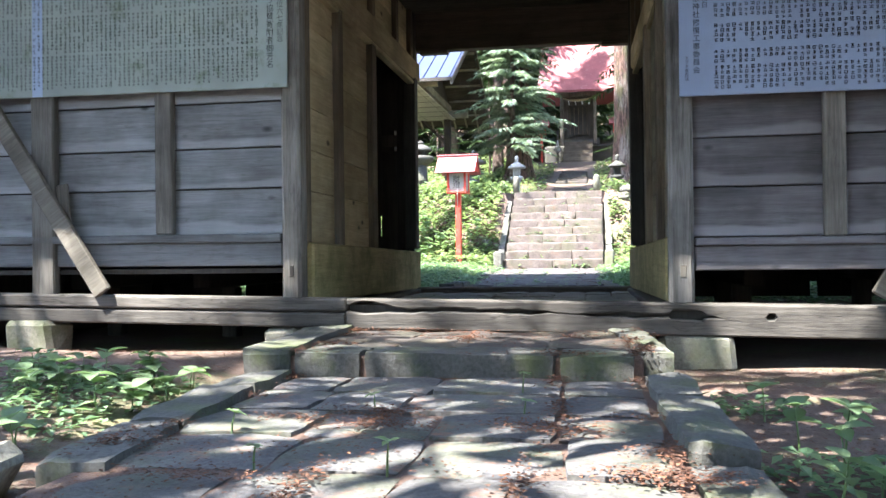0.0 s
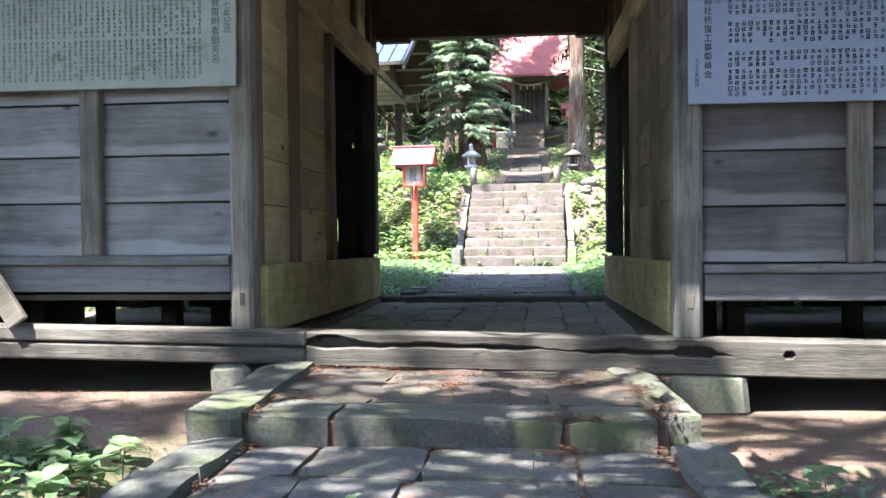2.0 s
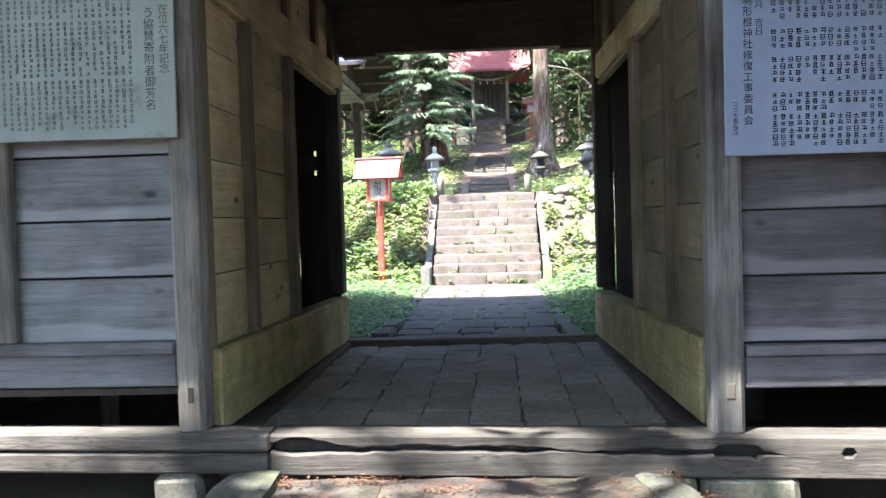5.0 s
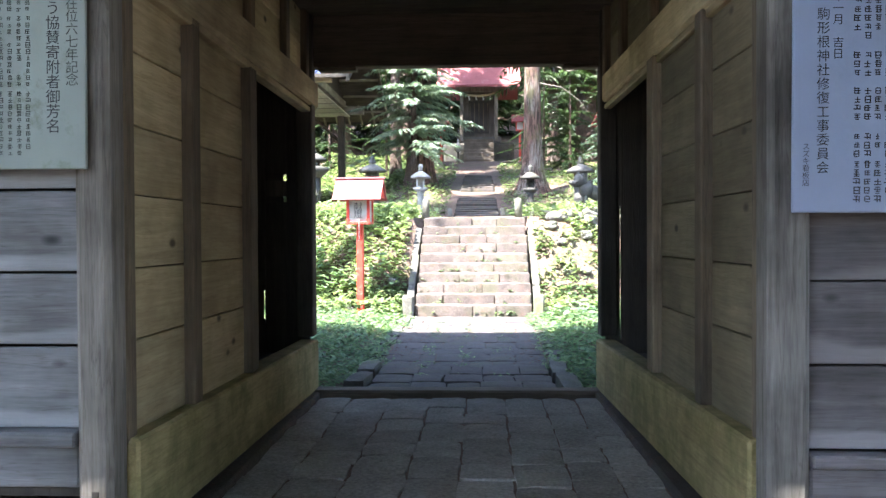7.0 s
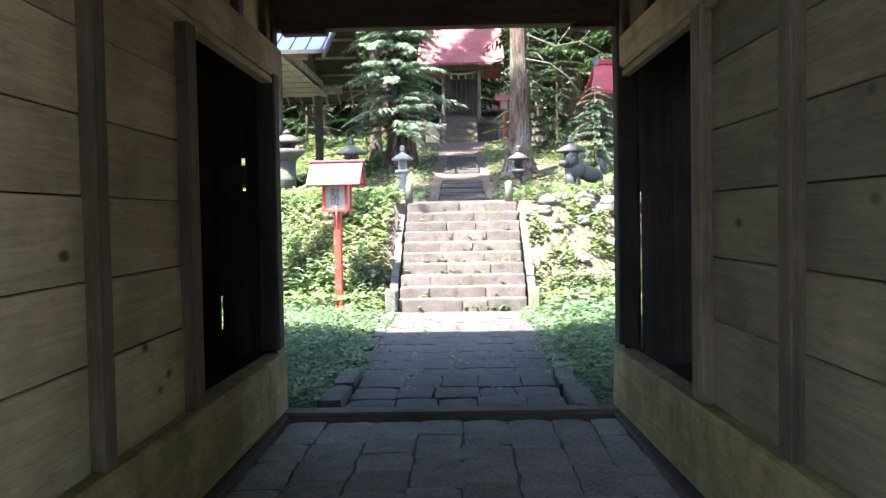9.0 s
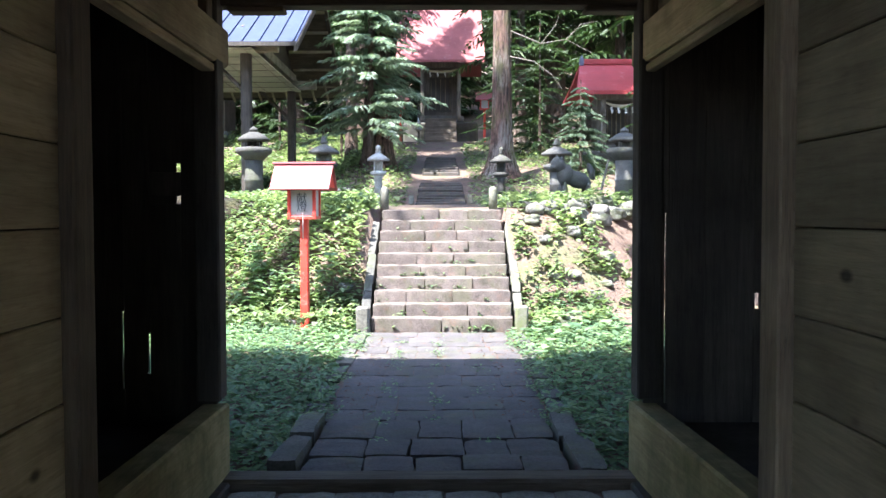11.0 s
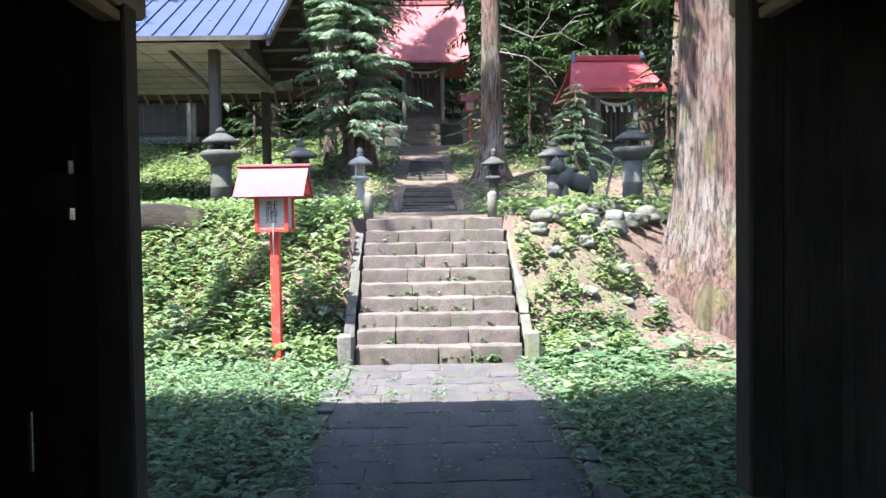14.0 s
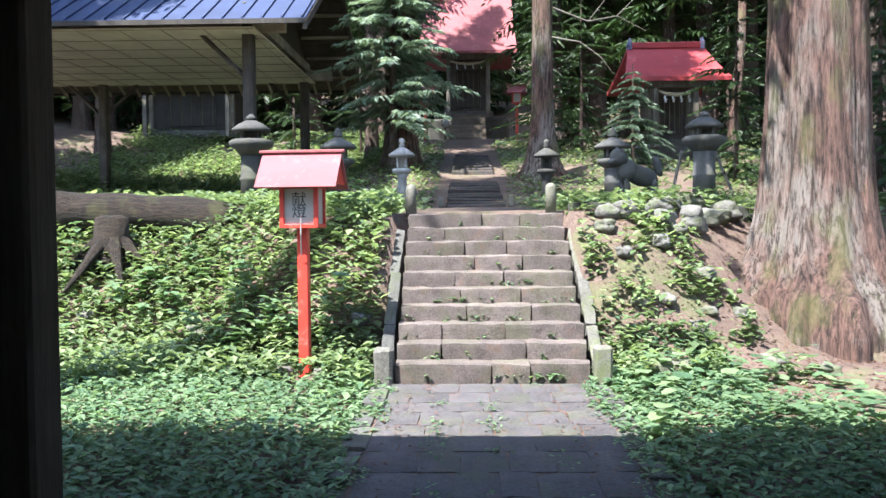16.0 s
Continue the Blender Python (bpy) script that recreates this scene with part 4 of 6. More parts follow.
for x in (-0.89, 0.89):
    thing("stone_post", "short pale stone post with a rounded top beside the steps", "post", (x, 13.0, 1.66), group="stone posts",
          me=lathe("stone_post", [(0.07, 0), (0.07, 0.36), (0.06, 0.40), (0.03, 0.42), (0.01, 0.422)], M_FOOT, 14))

upper = thing("upper_steps", "low shallow stone steps leading up to the shrine", "steps", kind="structure")
for i in range(20):
    y0 = 19.6 + 0.40 * i + (1.5 if i > 8 else 0)
    zt = hill(0, y0 + 0.25) + 0.06
    # darker stone than the lower flight, its colour replacing missing tree shade
    part("step_stone", box_mesh("step_stone", (1.25 - 0.012 * i, 0.42, 0.22), M_LANDING, 0.03, 0.02, R), upper, (0.03, y0 + 0.2, zt - 0.11))
for s in (-1, 1):
    part("edge_stone", box_mesh("edge_stone", (0.12, 0.5, 0.24), M_FOOT, 0.02, 0.015, R), upper, (0.03 + 0.72 * s, 20.0, 2.0))

# ---- red votive lamp on a post ----
def gable_shell(name, w, d, ze, zr, th, material):
    """A small pitched roof of sheet, its ridge along x, open below."""
    verts, faces = [], []
    for x in (-w / 2, w / 2):
        verts += [(x, -d / 2, ze), (x, 0, zr), (x, d / 2, ze), (x, d / 2 - th, ze - th * 0.4), (x, 0, zr - th * 1.4), (x, -d / 2 + th, ze - th * 0.4)]
    faces = [(k, 6 + k, 6 + (k + 1) % 6, (k + 1) % 6) for k in range(6)]
    faces += [(0, 1, 4, 5), (1, 2, 3, 4), (11, 10, 7, 6), (10, 9, 8, 7)]
    return mesh_of(name, verts, [f[::-1] for f in faces], material)


def votive_lamp(name, at, rot, label, text=True, height=1.0):
    lamp = thing(name, label, "lamp", at, rot)
    part("post", box_mesh("post", (0.105, 0.105, 1.72 * height), M_RED, 0.008, base=True), lamp)
    z = 1.56 * height
    box = part("lamp_box", box_mesh("lamp_box", (0.33, 0.30, 0.36), M_PAPER, 0.006, base=True), lamp, (0, 0, z))
    for x in (-0.17, 0.17):
        for y in (-0.155, 0.155):
            box_part("corner_bar", box, (x - 0.022, y - 0.02, -0.03), (x + 0.022, y + 0.02, 0.40), M_RED, 0.004)
    for zz in (-0.03, 0.36):
        for y in (-0.158, 0.158):
            box_part("cross_bar", box, (-0.15, y - 0.016, zz), (0.15, y + 0.016, zz + 0.04), M_RED, 0.004)
        for x in (-0.172, 0.172):
            box_part("cross_bar", box, (x - 0.016, -0.135, zz), (x + 0.016, 0.135, zz + 0.04), M_RED, 0.004)
    roof = part("roof", gable_shell("roof", 0.80, 0.62, z + 0.37, z + 0.72, 0.03, M_PINK_ROOF), lamp, label="faded red sheet-metal gable roof")
    box_part("ridge_cap", roof, (-0.43, -0.035, z + 0.715), (0.43, 0.035, z + 0.745), M_PINK_ROOF, 0.006)
    for x in (-0.36, 0.36):
        v = [(x, -0.24, z + 0.40), (x, 0.24, z + 0.40), (x, 0, z + 0.66)]
        v += [(q + 0.012, y, zz) for q, y, zz in v]
        part("gable_board", mesh_of("gable_board", v, [(0, 2, 1), (3, 4, 5), (0, 1, 4, 3), (1, 2, 5, 4), (2, 0, 3, 5)], M_RED), roof)
    if text:
        ob = writing(box, "献燈", 0, 0.20, 0.15, M_INK, y=-0.1525)
        cv, cf = tube([(0.02, -0.17, 0.12), (0.02, -0.18, -0.1), (0.0, -0.09, -0.3)], [0.006] * 3, 6)
        part("cable", mesh_of("cable", cv, cf, M_PALE_STONE), lamp, (0, 0, z), label="pale hanging cord")
    return lamp


votive_lamp("votive_lamp", (-1.82, 10.58, 0.03), (0, 0, -4), "red wooden votive lamp on a post with faded sheet roof")
for x, y in ((1.96, 37.0), (-1.75, 37.0)):
    votive_lamp("votive_lamp", (x, y, hill(x, y) - 0.03), (0, 0, 0), "red votive lamp on a post before the shrine", False, 0.95)

# ---- stone lanterns ----
def stone_lantern(at, s, material, label, kind_of=0):
    ln = thing("stone_lantern", label, "lantern", at, group="stone lanterns")
    m = material
    if kind_of == 0:                            # stout, round, broad cap
        prof = dict(base=[(0.34, 0), (0.36, 0.08), (0.33, 0.16), (0.24, 0.2)], shaft=[(0.20, 0.2), (0.185, 0.5), (0.20, 0.53), (0.20, 0.57), (0.185, 0.6), (0.19, 0.88)],
                    platform=[(0.20, 0.88), (0.34, 0.98), (0.36, 1.06), (0.30, 1.08)], cap=[(0.14, 1.30), (0.40, 1.31), (0.41, 1.36), (0.24, 1.47), (0.11, 1.53), (0.10, 1.55)],
                    finial=[(0.06, 1.55), (0.11, 1.58), (0.11, 1.62), (0.06, 1.66), (0.075, 1.70), (0.01, 1.78)])
        fire = (0.28, 0.24, 1.08, 1.31)
    elif kind_of == 2:                          # tall shaft, broad platform, low dome
        prof = dict(base=[(0.32, 0), (0.34, 0.07), (0.33, 0.18), (0.23, 0.24)], shaft=[(0.21, 0.24), (0.19, 0.55), (0.21, 0.58), (0.21, 0.62), (0.19, 0.65), (0.19, 1.02)],
                    platform=[(0.20, 1.02), (0.27, 1.10), (0.38, 1.18), (0.39, 1.25), (0.33, 1.29)], cap=[(0.16, 1.42), (0.33, 1.43), (0.34, 1.47), (0.22, 1.56), (0.12, 1.61), (0.10, 1.62)],
                    finial=[(0.06, 1.62), (0.10, 1.65), (0.08, 1.69), (0.01, 1.74)])
        fire = (0.24, 0.24, 1.29, 1.43)
    else:                                       # slim
        prof = dict(base=[(0.22, 0), (0.23, 0.12), (0.17, 0.16), (0.16, 0.22)], shaft=[(0.12, 0.22), (0.10, 0.45), (0.09, 0.62), (0.13, 0.70)],
                    platform=[(0.13, 0.70), (0.20, 0.75), (0.20, 0.81), (0.15, 0.82)], cap=[(0.08, 1.06), (0.27, 1.07), (0.28, 1.11), (0.14, 1.21), (0.07, 1.25), (0.06, 1.27)],
                    finial=[(0.04, 1.27), (0.08, 1.30), (0.04, 1.34), (0.075, 1.38), (0.05, 1.43), (0.008, 1.46)])
        fire = (0.17, 0.17, 0.82, 1.07)
    for n, p in prof.items():
        part(n, lathe(n, [(r * s, z * s) for r, z in p], m, 18), ln)
    w, d, z0, z1 = (q * s for q in fire)
    for x in (-1, 1):
        for y in (-1, 1):
            box_part("fire_box_pillar", ln, (x * w / 2 - w * 0.14, y * w / 2 - w * 0.14, z0), (x * w / 2 + w * 0.14, y * w / 2 + w * 0.14, z1), m, 0.008)
    box_part("fire_box_back", ln, (-w * 0.34, w * 0.40, z0), (w * 0.34, w * 0.5, z1), m, 0.004)
    return ln


stone_lantern((3.74, 16.3, hill(3.74, 16.3) - 0.03), 0.93, M_GRANITE, "tall grey granite lantern standing on the terrace", 2)
# three of these lanterns have sunlight or shade built into their stone colour
stone_lantern((-3.74, 16.3, hill(-3.74, 16.3) - 0.03), 0.95, M_SHADE_STONE, "tall granite lantern by the pavilion, shade put into its dark colour", 2)
stone_lantern((2.85, 19.8, hill(2.85, 19.8) - 0.03), 0.93, M_GRANITE, "grey lantern with broad cap behind the guardian statue")
stone_lantern((-2.83, 20.0, hill(-2.83, 20) - 0.03), 0.95, M_GRANITE, "grey lantern with broad cap near the pavilion")
stone_lantern((-1.50, 20.0, hill(-1.5, 20) - 0.02), 1.0, M_PALE_STONE, "slim stone lantern beside the upper steps, sunlight put into its pale colour", 1)
stone_lantern((1.51, 20.0, hill(1.51, 20) - 0.02), 0.98, M_SHADE_STONE, "slim stone lantern beside the upper steps, colour darkened for shade", 1)


# ---- guardian dog statue ----
def blob(bm, at, size, rot=0.0):
    g = bmesh.ops.create_icosphere(bm, subdivisions=2, radius=1.0)
    mm = Matrix.Translation(at) @ Matrix.Rotation(rot, 4, "Y") @ Matrix.Diagonal((*size, 1))
    bmesh.ops.transform(bm, matrix=mm, verts=g["verts"])


def statue():
    bm = bmesh.new()
    blob(bm, (0.05, 0, 0.50), (0.36, 0.16, 0.18), 0.25)
    blob(bm, (-0.22, 0, 0.58), (0.20, 0.17, 0.21))
    blob(bm, (-0.40, -0.02, 0.78), (0.17, 0.15, 0.15))
    blob(bm, (-0.53, -0.03, 0.73), (0.10, 0.10, 0.08))
    blob(bm, (-0.36, -0.10, 0.90), (0.05, 0.03, 0.06))
    blob(bm, (-0.36, 0.10, 0.90), (0.05, 0.03, 0.06))
    for x, yy in ((-0.28, -0.11), (-0.26, 0.11), (0.28, -0.11), (0.30, 0.11)):
        blob(bm, (x, yy, 0.22), (0.075, 0.065, 0.24))
        blob(bm, (x - 0.05, yy, 0.05), (0.11, 0.07, 0.05))
    blob(bm, (0.40, 0, 0.66), (0.09, 0.07, 0.19), -0.4)
    for v in bm.verts:
        v.co *= 1 + 0.06 * noise.noise(v.co * 6)
        v.co = Vector((v.co.x, v.co.y * 1.1, v.co.z * 1.12))
    me = bpy.data.meshes.new("guardian_dog_statue")
    bm.to_mesh(me)
    bm.free()
    me.polygons.foreach_set("use_smooth", [True] * len(me.polygons))
    me.materials.append(M_GRANITE)
    return me


thing("guardian_dog_statue", "weathered grey stone guardian dog standing on the terrace", "statue", (3.0, 18.0, hill(3.0, 18.0) + 0.02), (0, 0, 15), me=statue())

# ---- open pavilion with a blue sheet roof ----
pav = thing("pavilion", "open timber pavilion with blue standing-seam sheet roof", "pavilion", (0, 0, 0))
PX0, PX1, PY0, PY1, PZE = -14.5, -3.5, 20.1, 30.0, 5.88
PYM, PZR = (PY0 + PY1) / 2, 8.5


def slope_panel(name, x0, x1, ya, za, yb, zb, th, material):
    verts = [(x, y, z + o) for o in (0, -th) for x, y, z in ((x0, ya, za), (x1, ya, za), (x1, yb, zb), (x0, yb, zb))]
    return mesh_of(name, verts, [(0, 1, 2, 3), (7, 6, 5, 4), (0, 4, 5, 1), (1, 5, 6, 2), (2, 6, 7, 3), (3, 7, 4, 0)], material)


for nm, ya, yb in (("roof_front", PY0, PYM), ("roof_rear", PY1, PYM)):
    rf = part(nm, slope_panel(nm, PX0, PX1, ya, PZE, yb, PZR, 0.05, M_BLUE_ROOF), pav, label="blue sheet-metal roof slope")
    x = PX0
    while x <= PX1 + 0.01:
        part("seam", slope_panel("seam", x - 0.02, x + 0.02, ya, PZE + 0.045, yb, PZR + 0.045, 0.045, M_BLUE_ROOF), rf)
        x += 0.42
    part("deck", slope_panel("deck", PX0 + 0.1, PX1 - 0.1, ya + (0.15 if ya < yb else -0.15), PZE - 0.02, yb, PZR - 0.07, 0.03, M_DARK_X), pav,
         label="dark boarded underside of the roof")
    part("fascia", slope_panel("fascia", PX0, PX1, ya - (0.03 if ya < yb else -0.03), PZE - 0.012, ya + (0.03 if ya < yb else -0.03), PZE - 0.012, 0.10, M_DARK), pav)
# flat panelled ceiling between the posts
part("ceiling_board", slope_panel("ceiling_board", PX0 + 0.5, -4.75, 20.75, 5.86, 28.5, 5.86, 0.03, M_CEIL_PANEL), pav, label="cream panelled flat ceiling")
for k in range(8):
    y = 20.8 + 1.08 * k
    box_part("ceiling_batten", pav, (PX0 + 0.5, y - 0.012, 5.815), (-4.75, y + 0.012, 5.828), M_PALE, 0.003)
x = -4.95
while x > PX0 + 0.5:
    box_part("ceiling_batten", pav, (x - 0.010, 20.76, 5.818), (x + 0.010, 28.48, 5.829), M_PALE, 0.003)
    x -= 0.93
# ribs under the rear slope
for k in range(8):
    u = 0.10 + 0.115 * k
    y, z = PY1 + (PYM - PY1) * u, PZE + (PZR - PZE) * u - 0.11
    box_part("purlin", pav, (PX0 + 0.2, y - 0.025, z - 0.02), (-4.6, y + 0.025, z + 0.02), M_DARK_X, 0.006)
x = PX0 + 0.4
while x < PX1:
    part("rafter_end", slope_panel("rafter_end", x - 0.03, x + 0.03, PY1 - 0.02, PZE - 0.06, PY1 - 1.1, PZE - 0.06 + 0.55, 0.12, M_PALE), pav, label="pale rafter end")
    x += 0.48
# gable overhang: bargeboards and lookout rafters
for ya in (PY0, PY1):
    part("bargeboard", slope_panel("bargeboard", PX1 - 0.06, PX1 + 0.02, ya, PZE - 0.04, PYM, PZR - 0.04, 0.2, M_DARK_X), pav)
    for u in (0.15, 0.32, 0.49, 0.66, 0.83):
        y, z = ya + (PYM - ya) * u, PZE + (PZR - PZE) * u - 0.13
        box_part("lookout", pav, (-5.0, y - 0.035, z - 0.05), (PX1 - 0.06, y + 0.035, z + 0.05), M_PALE, 0.005)
for x in (-5.05, -11.25):
    for y in (21.5, 28.3):
        zb = hill(x, y) - 0.05
        box_part("post", pav, (x - 0.13, y - 0.13, zb), (x + 0.13, y + 0.13, PZE + 0.2), M_PAV, 0.03)
for y in (21.5, 28.3):
    box_part("tie_beam", pav, (PX0 + 0.6, y - 0.11, PZE + 0.0), (-4.2, y + 0.11, PZE + 0.3), M_PALE, 0.012)
    for x, sgn in ((-5.05, -1), (-11.25, 1), (-11.25, -1)):
        v, f = tube([(x + sgn * 0.12, y, PZE - 0.95), (x + sgn * 1.1, y, PZE + 0.0)], [0.055, 0.055], 4)
        part("knee_brace", mesh_of("knee_brace", v, f, M_PAV), pav)
for x in (-5.05, -11.25):
    box_part("cross_beam", pav, (x - 0.12, 21.5, PZE + 0.28), (x + 0.12, 28.6, PZE + 0.55), M_PALE, 0.012)
    v = [(x, 21.2, PZE + 0.6), (x, 28.8, PZE + 0.6), (x, PYM, PZR - 0.35)]
    v += [(q - 0.06, yy, zz) for q, yy, zz in v]
    part("gable_panel", mesh_of("gable_panel", v, [(0, 1, 2), (5, 4, 3), (0, 3, 4, 1), (1, 4, 5, 2), (2, 5, 3, 0)], M_DARK_X), pav)


# ---- shrine buildings ----
def shrine(at, w, d, wall_h, roof_w, roof_d, roof_h, roof_mat, label, base=0.3, steps=True, rope=True, wall=None, flare=0.0):
    s = thing("shrine", label, "shrine", at)
    part("base", box_mesh("base", (w + 0.5, d + 0.5, base), M_GRANITE, 0.02, base=True), s)
    z0, z1 = base, base + wall_h
    body = part("body", box_mesh("body", (w, d, wall_h), wall or M_BROWN_Z, 0.01, base=True), s, (0, 0, base), label="dark brown timber walls")
    for x in (-w / 2, w / 2):
        box_part("pillar", s, (x - 0.09, -d / 2 - 0.11, z0), (x + 0.09, -d / 2 + 0.07, z1), M_PALE_Z, 0.012)
        box_part("porch_pillar", s, (x - 0.08, -d / 2 - 0.85, 0.0), (x + 0.08, -d / 2 - 0.69, z1), M_PALE_Z, 0.012)
    box_part("porch_beam", s, (-w / 2 - 0.3, -d / 2 - 0.86, z1 - 0.25), (w / 2 + 0.3, -d / 2 - 0.68, z1), M_PALE_Z, 0.012)
    dr = box_part("door", s, (-w * 0.3, -d / 2 - 0.05, z0 + wall_h * 0.08), (w * 0.3, -d / 2 - 0.004, z1 - wall_h * 0.25), M_DARK, 0.006)
    for k in range(5):
        x = -w * 0.26 + k * w * 0.13
        box_part("door_bar", dr, (x - 0.015, -0.05, -wall_h * 0.3), (x + 0.015, -0.024, wall_h * 0.3), M_BROWN_Z, 0.003)
    roof = part("roof", gable_roof("roof", roof_mat, -roof_w / 2, roof_w / 2, -roof_d / 2 - 0.5, roof_d / 2, z1 + 0.02, z1 + roof_h, 0.12, flare), s, label="red sheet-metal roof")
    box_part("ridge", roof, (-roof_w / 2 + 0.05, -0.36, z1 + roof_h - 0.05), (roof_w / 2 - 0.05, -0.12, z1 + roof_h + 0.14), roof_mat, 0.02)
    for x in (-roof_w / 2 + 0.06, roof_w / 2 - 0.06):
        box_part("ridge_end", roof, (x - 0.07, -0.40, z1 + roof_h - 0.10), (x + 0.07, -0.10, z1 + roof_h + 0.20), M_RIDGE_END, 0.04, label="blue-white ridge end tile")
        box_part("ridge_horn", roof, (x - 0.03, -0.34, z1 + roof_h + 0.19), (x + 0.03, -0.16, z1 + roof_h + 0.28), M_RIDGE_END, 0.02, label="small upright ridge ornament")
    if rope:
        yb = -d / 2 - 0.80
        v, f = tube([(-w / 2, yb, z1 - 0.30), (-w / 4, yb, z1 - 0.42), (0, yb, z1 - 0.46), (w / 4, yb, z1 - 0.42), (w / 2, yb, z1 - 0.30)], [0.03, 0.05, 0.065, 0.05, 0.03], 8)
        part("straw_rope", mesh_of("straw_rope", v, f, M_ROPE), s, label="hanging twisted straw rope")
        for x in (-0.3, -0.1, 0.1, 0.3):
            zz = z1 - 0.48
            v = [(x * w, yb - 0.03, zz), (x * w + 0.07, yb - 0.03, zz), (x * w + 0.05, yb - 0.03, zz - 0.09), (x * w + 0.09, yb - 0.03, zz - 0.09),
                 (x * w + 0.08, yb - 0.03, zz - 0.20), (x * w + 0.02, yb - 0.03, zz - 0.20), (x * w + 0.02, yb - 0.03, zz - 0.10), (x * w, yb - 0.03, zz - 0.10)]
            v += [(a, b + 0.006, c) for a, b, c in v]
            fc = [(0, 1, 2, 6, 7), (6, 2, 3, 4, 5)]
            fc += [tuple(8 + k for k in q[::-1]) for q in fc] + [(k, k + 8, (k + 1) % 8 + 8, (k + 1) % 8) for k in range(8)]
            part("paper_streamer", mesh_of("paper_streamer", v, fc, M_WHITE), s, label="folded white paper streamer")
    if steps:
        for k in range(7):
            box_part("stair_tread", s, (-w * 0.42, -d / 2 - 0.9 - 0.28 * (7 - k), -1.25 + 0.19 * k), (w * 0.42, -d / 2 - 0.62 - 0.28 * (7 - k), -1.07 + 0.19 * k), M_DARK_X, 0.012)
    return s


shrine((0.02, 41.6, 6.1), 1.75, 2.0, 2.45, 3.9, 3.8, 3.0, M_PINK_ROOF, "brown timber shrine with faded red sheet roof", wall=M_PAV, flare=0.15)
thing("shrine_mound", "stone plinth under the timber shrine", "plinth", (0.02, 41.9, 4.6), kind="structure", me=box_mesh("shrine_mound", (3.6, 3.4, 1.5), M_SHADE_STONE, 0.1, 0.03, R, True))
shrine((5.92, 28.6, hill(5.82, 28.6) + 0.12), 1.15, 1.4, 1.68, 2.3, 2.6, 1.15, M_RED_ROOF, "small timber shrine with bright red sheet roof", steps=False, wall=M_PAV, flare=0.36)
box_low = thing("plinth", "stone plinth under the small shrine", "plinth", (5.82, 28.6, hill(5.82, 28.6) - 0.35), me=box_mesh("plinth", (2.0, 2.2, 0.56), M_GRANITE, 0.04, 0.02, R, True))
shrine((-11.2, 38.0, hill(-11.2, 38) - 0.1), 3.3, 2.4, 2.1, 5.0, 3.8, 1.8, M_DARK_X, "dark timber hall behind the pavilion with paper streamers", steps=False, wall=M_DARK)

# hanging bell cord with a white ball beside the upper steps
cv, cf = tube([(-0.92, 36.0, hill(-0.92, 36) + 0.0), (-0.92, 36.0, hill(-0.92, 36) + 1.6)], [0.05, 0.05], 8)
bell = thing("marker_post", "thin post with a pale hanging gourd-shaped weight", "post", me=None)
part("post", mesh_of("post", cv, cf, M_DARK), bell)
part("weight", lathe("weight", [(0.02, 0), (0.14, 0.06), (0.17, 0.16), (0.10, 0.30), (0.05, 0.42), (0.02, 0.6)], M_PALE_STONE, 12), bell, (-0.92, 35.8, hill(-0.92, 36) + 0.5), label="pale gourd-shaped weight")


# ---- trees ----
def trunk_mesh(h, r, rnd, material, flare=1.6, sides=32, lean=0.0, roots=0):
    verts, faces = [], []
    off = rnd.uniform(0, 90)
    zs = [-1.0, -0.4, 0, 0.12, 0.3, 0.55, 0.9, 1.15, 1.4, 1.75, 2.1, 2.5, 3.0] + [3.0 + (h - 3.0) * (i + 1) / 9 for i in range(9)]
    for z in zs:
        u = max(0, z) / h
        rad = r * (1 - 0.82 * u) * (1 + (flare - 1) * math.exp(-max(-0.15, z) / 0.55))
        for k in range(sides):
            a = 2 * math.pi * k / sides
            f = 1 + 0.07 * noise.noise(Vector((math.cos(a) * 2, math.sin(a) * 2, z * 0.35 + off)))
            f += 0.035 * math.sin(a * 9 + off + 0.25 * z) + 0.02 * math.sin(a * 17 - off)
            if sides > 60:                       # strips of fibrous bark
                f += 0.045 * noise.noise(Vector((math.cos(a) * 9, math.sin(a) * 9, z * 0.5 + off))) + 0.030 * noise.noise(Vector((math.cos(a) * 22, math.sin(a) * 22, z * 0.8))) + 0.016 * noise.noise(Vector((math.cos(a) * 45, math.sin(a) * 45, z * 1.6)))
            if roots:
                f += (0.20 * max(0, math.cos(a * roots + off)) + 0.10 * max(0, math.sin(a * (roots * 2 + 3) - off))) * math.exp(-max(0, z) / 0.40)
            verts.append((rad * f * math.cos(a) + lean * u, rad * f * math.sin(a), z))
    n = len(zs)
    for j in range(n - 1):
        for k in range(sides):
            k2 = (k + 1) % sides
            faces.append((j * sides + k, j * sides + k2, (j + 1) * sides + k2, (j + 1) * sides + k))
    faces.append(tuple(range((n - 1) * sides, n * sides)))
    return mesh_of("trunk", verts, faces, material, True)


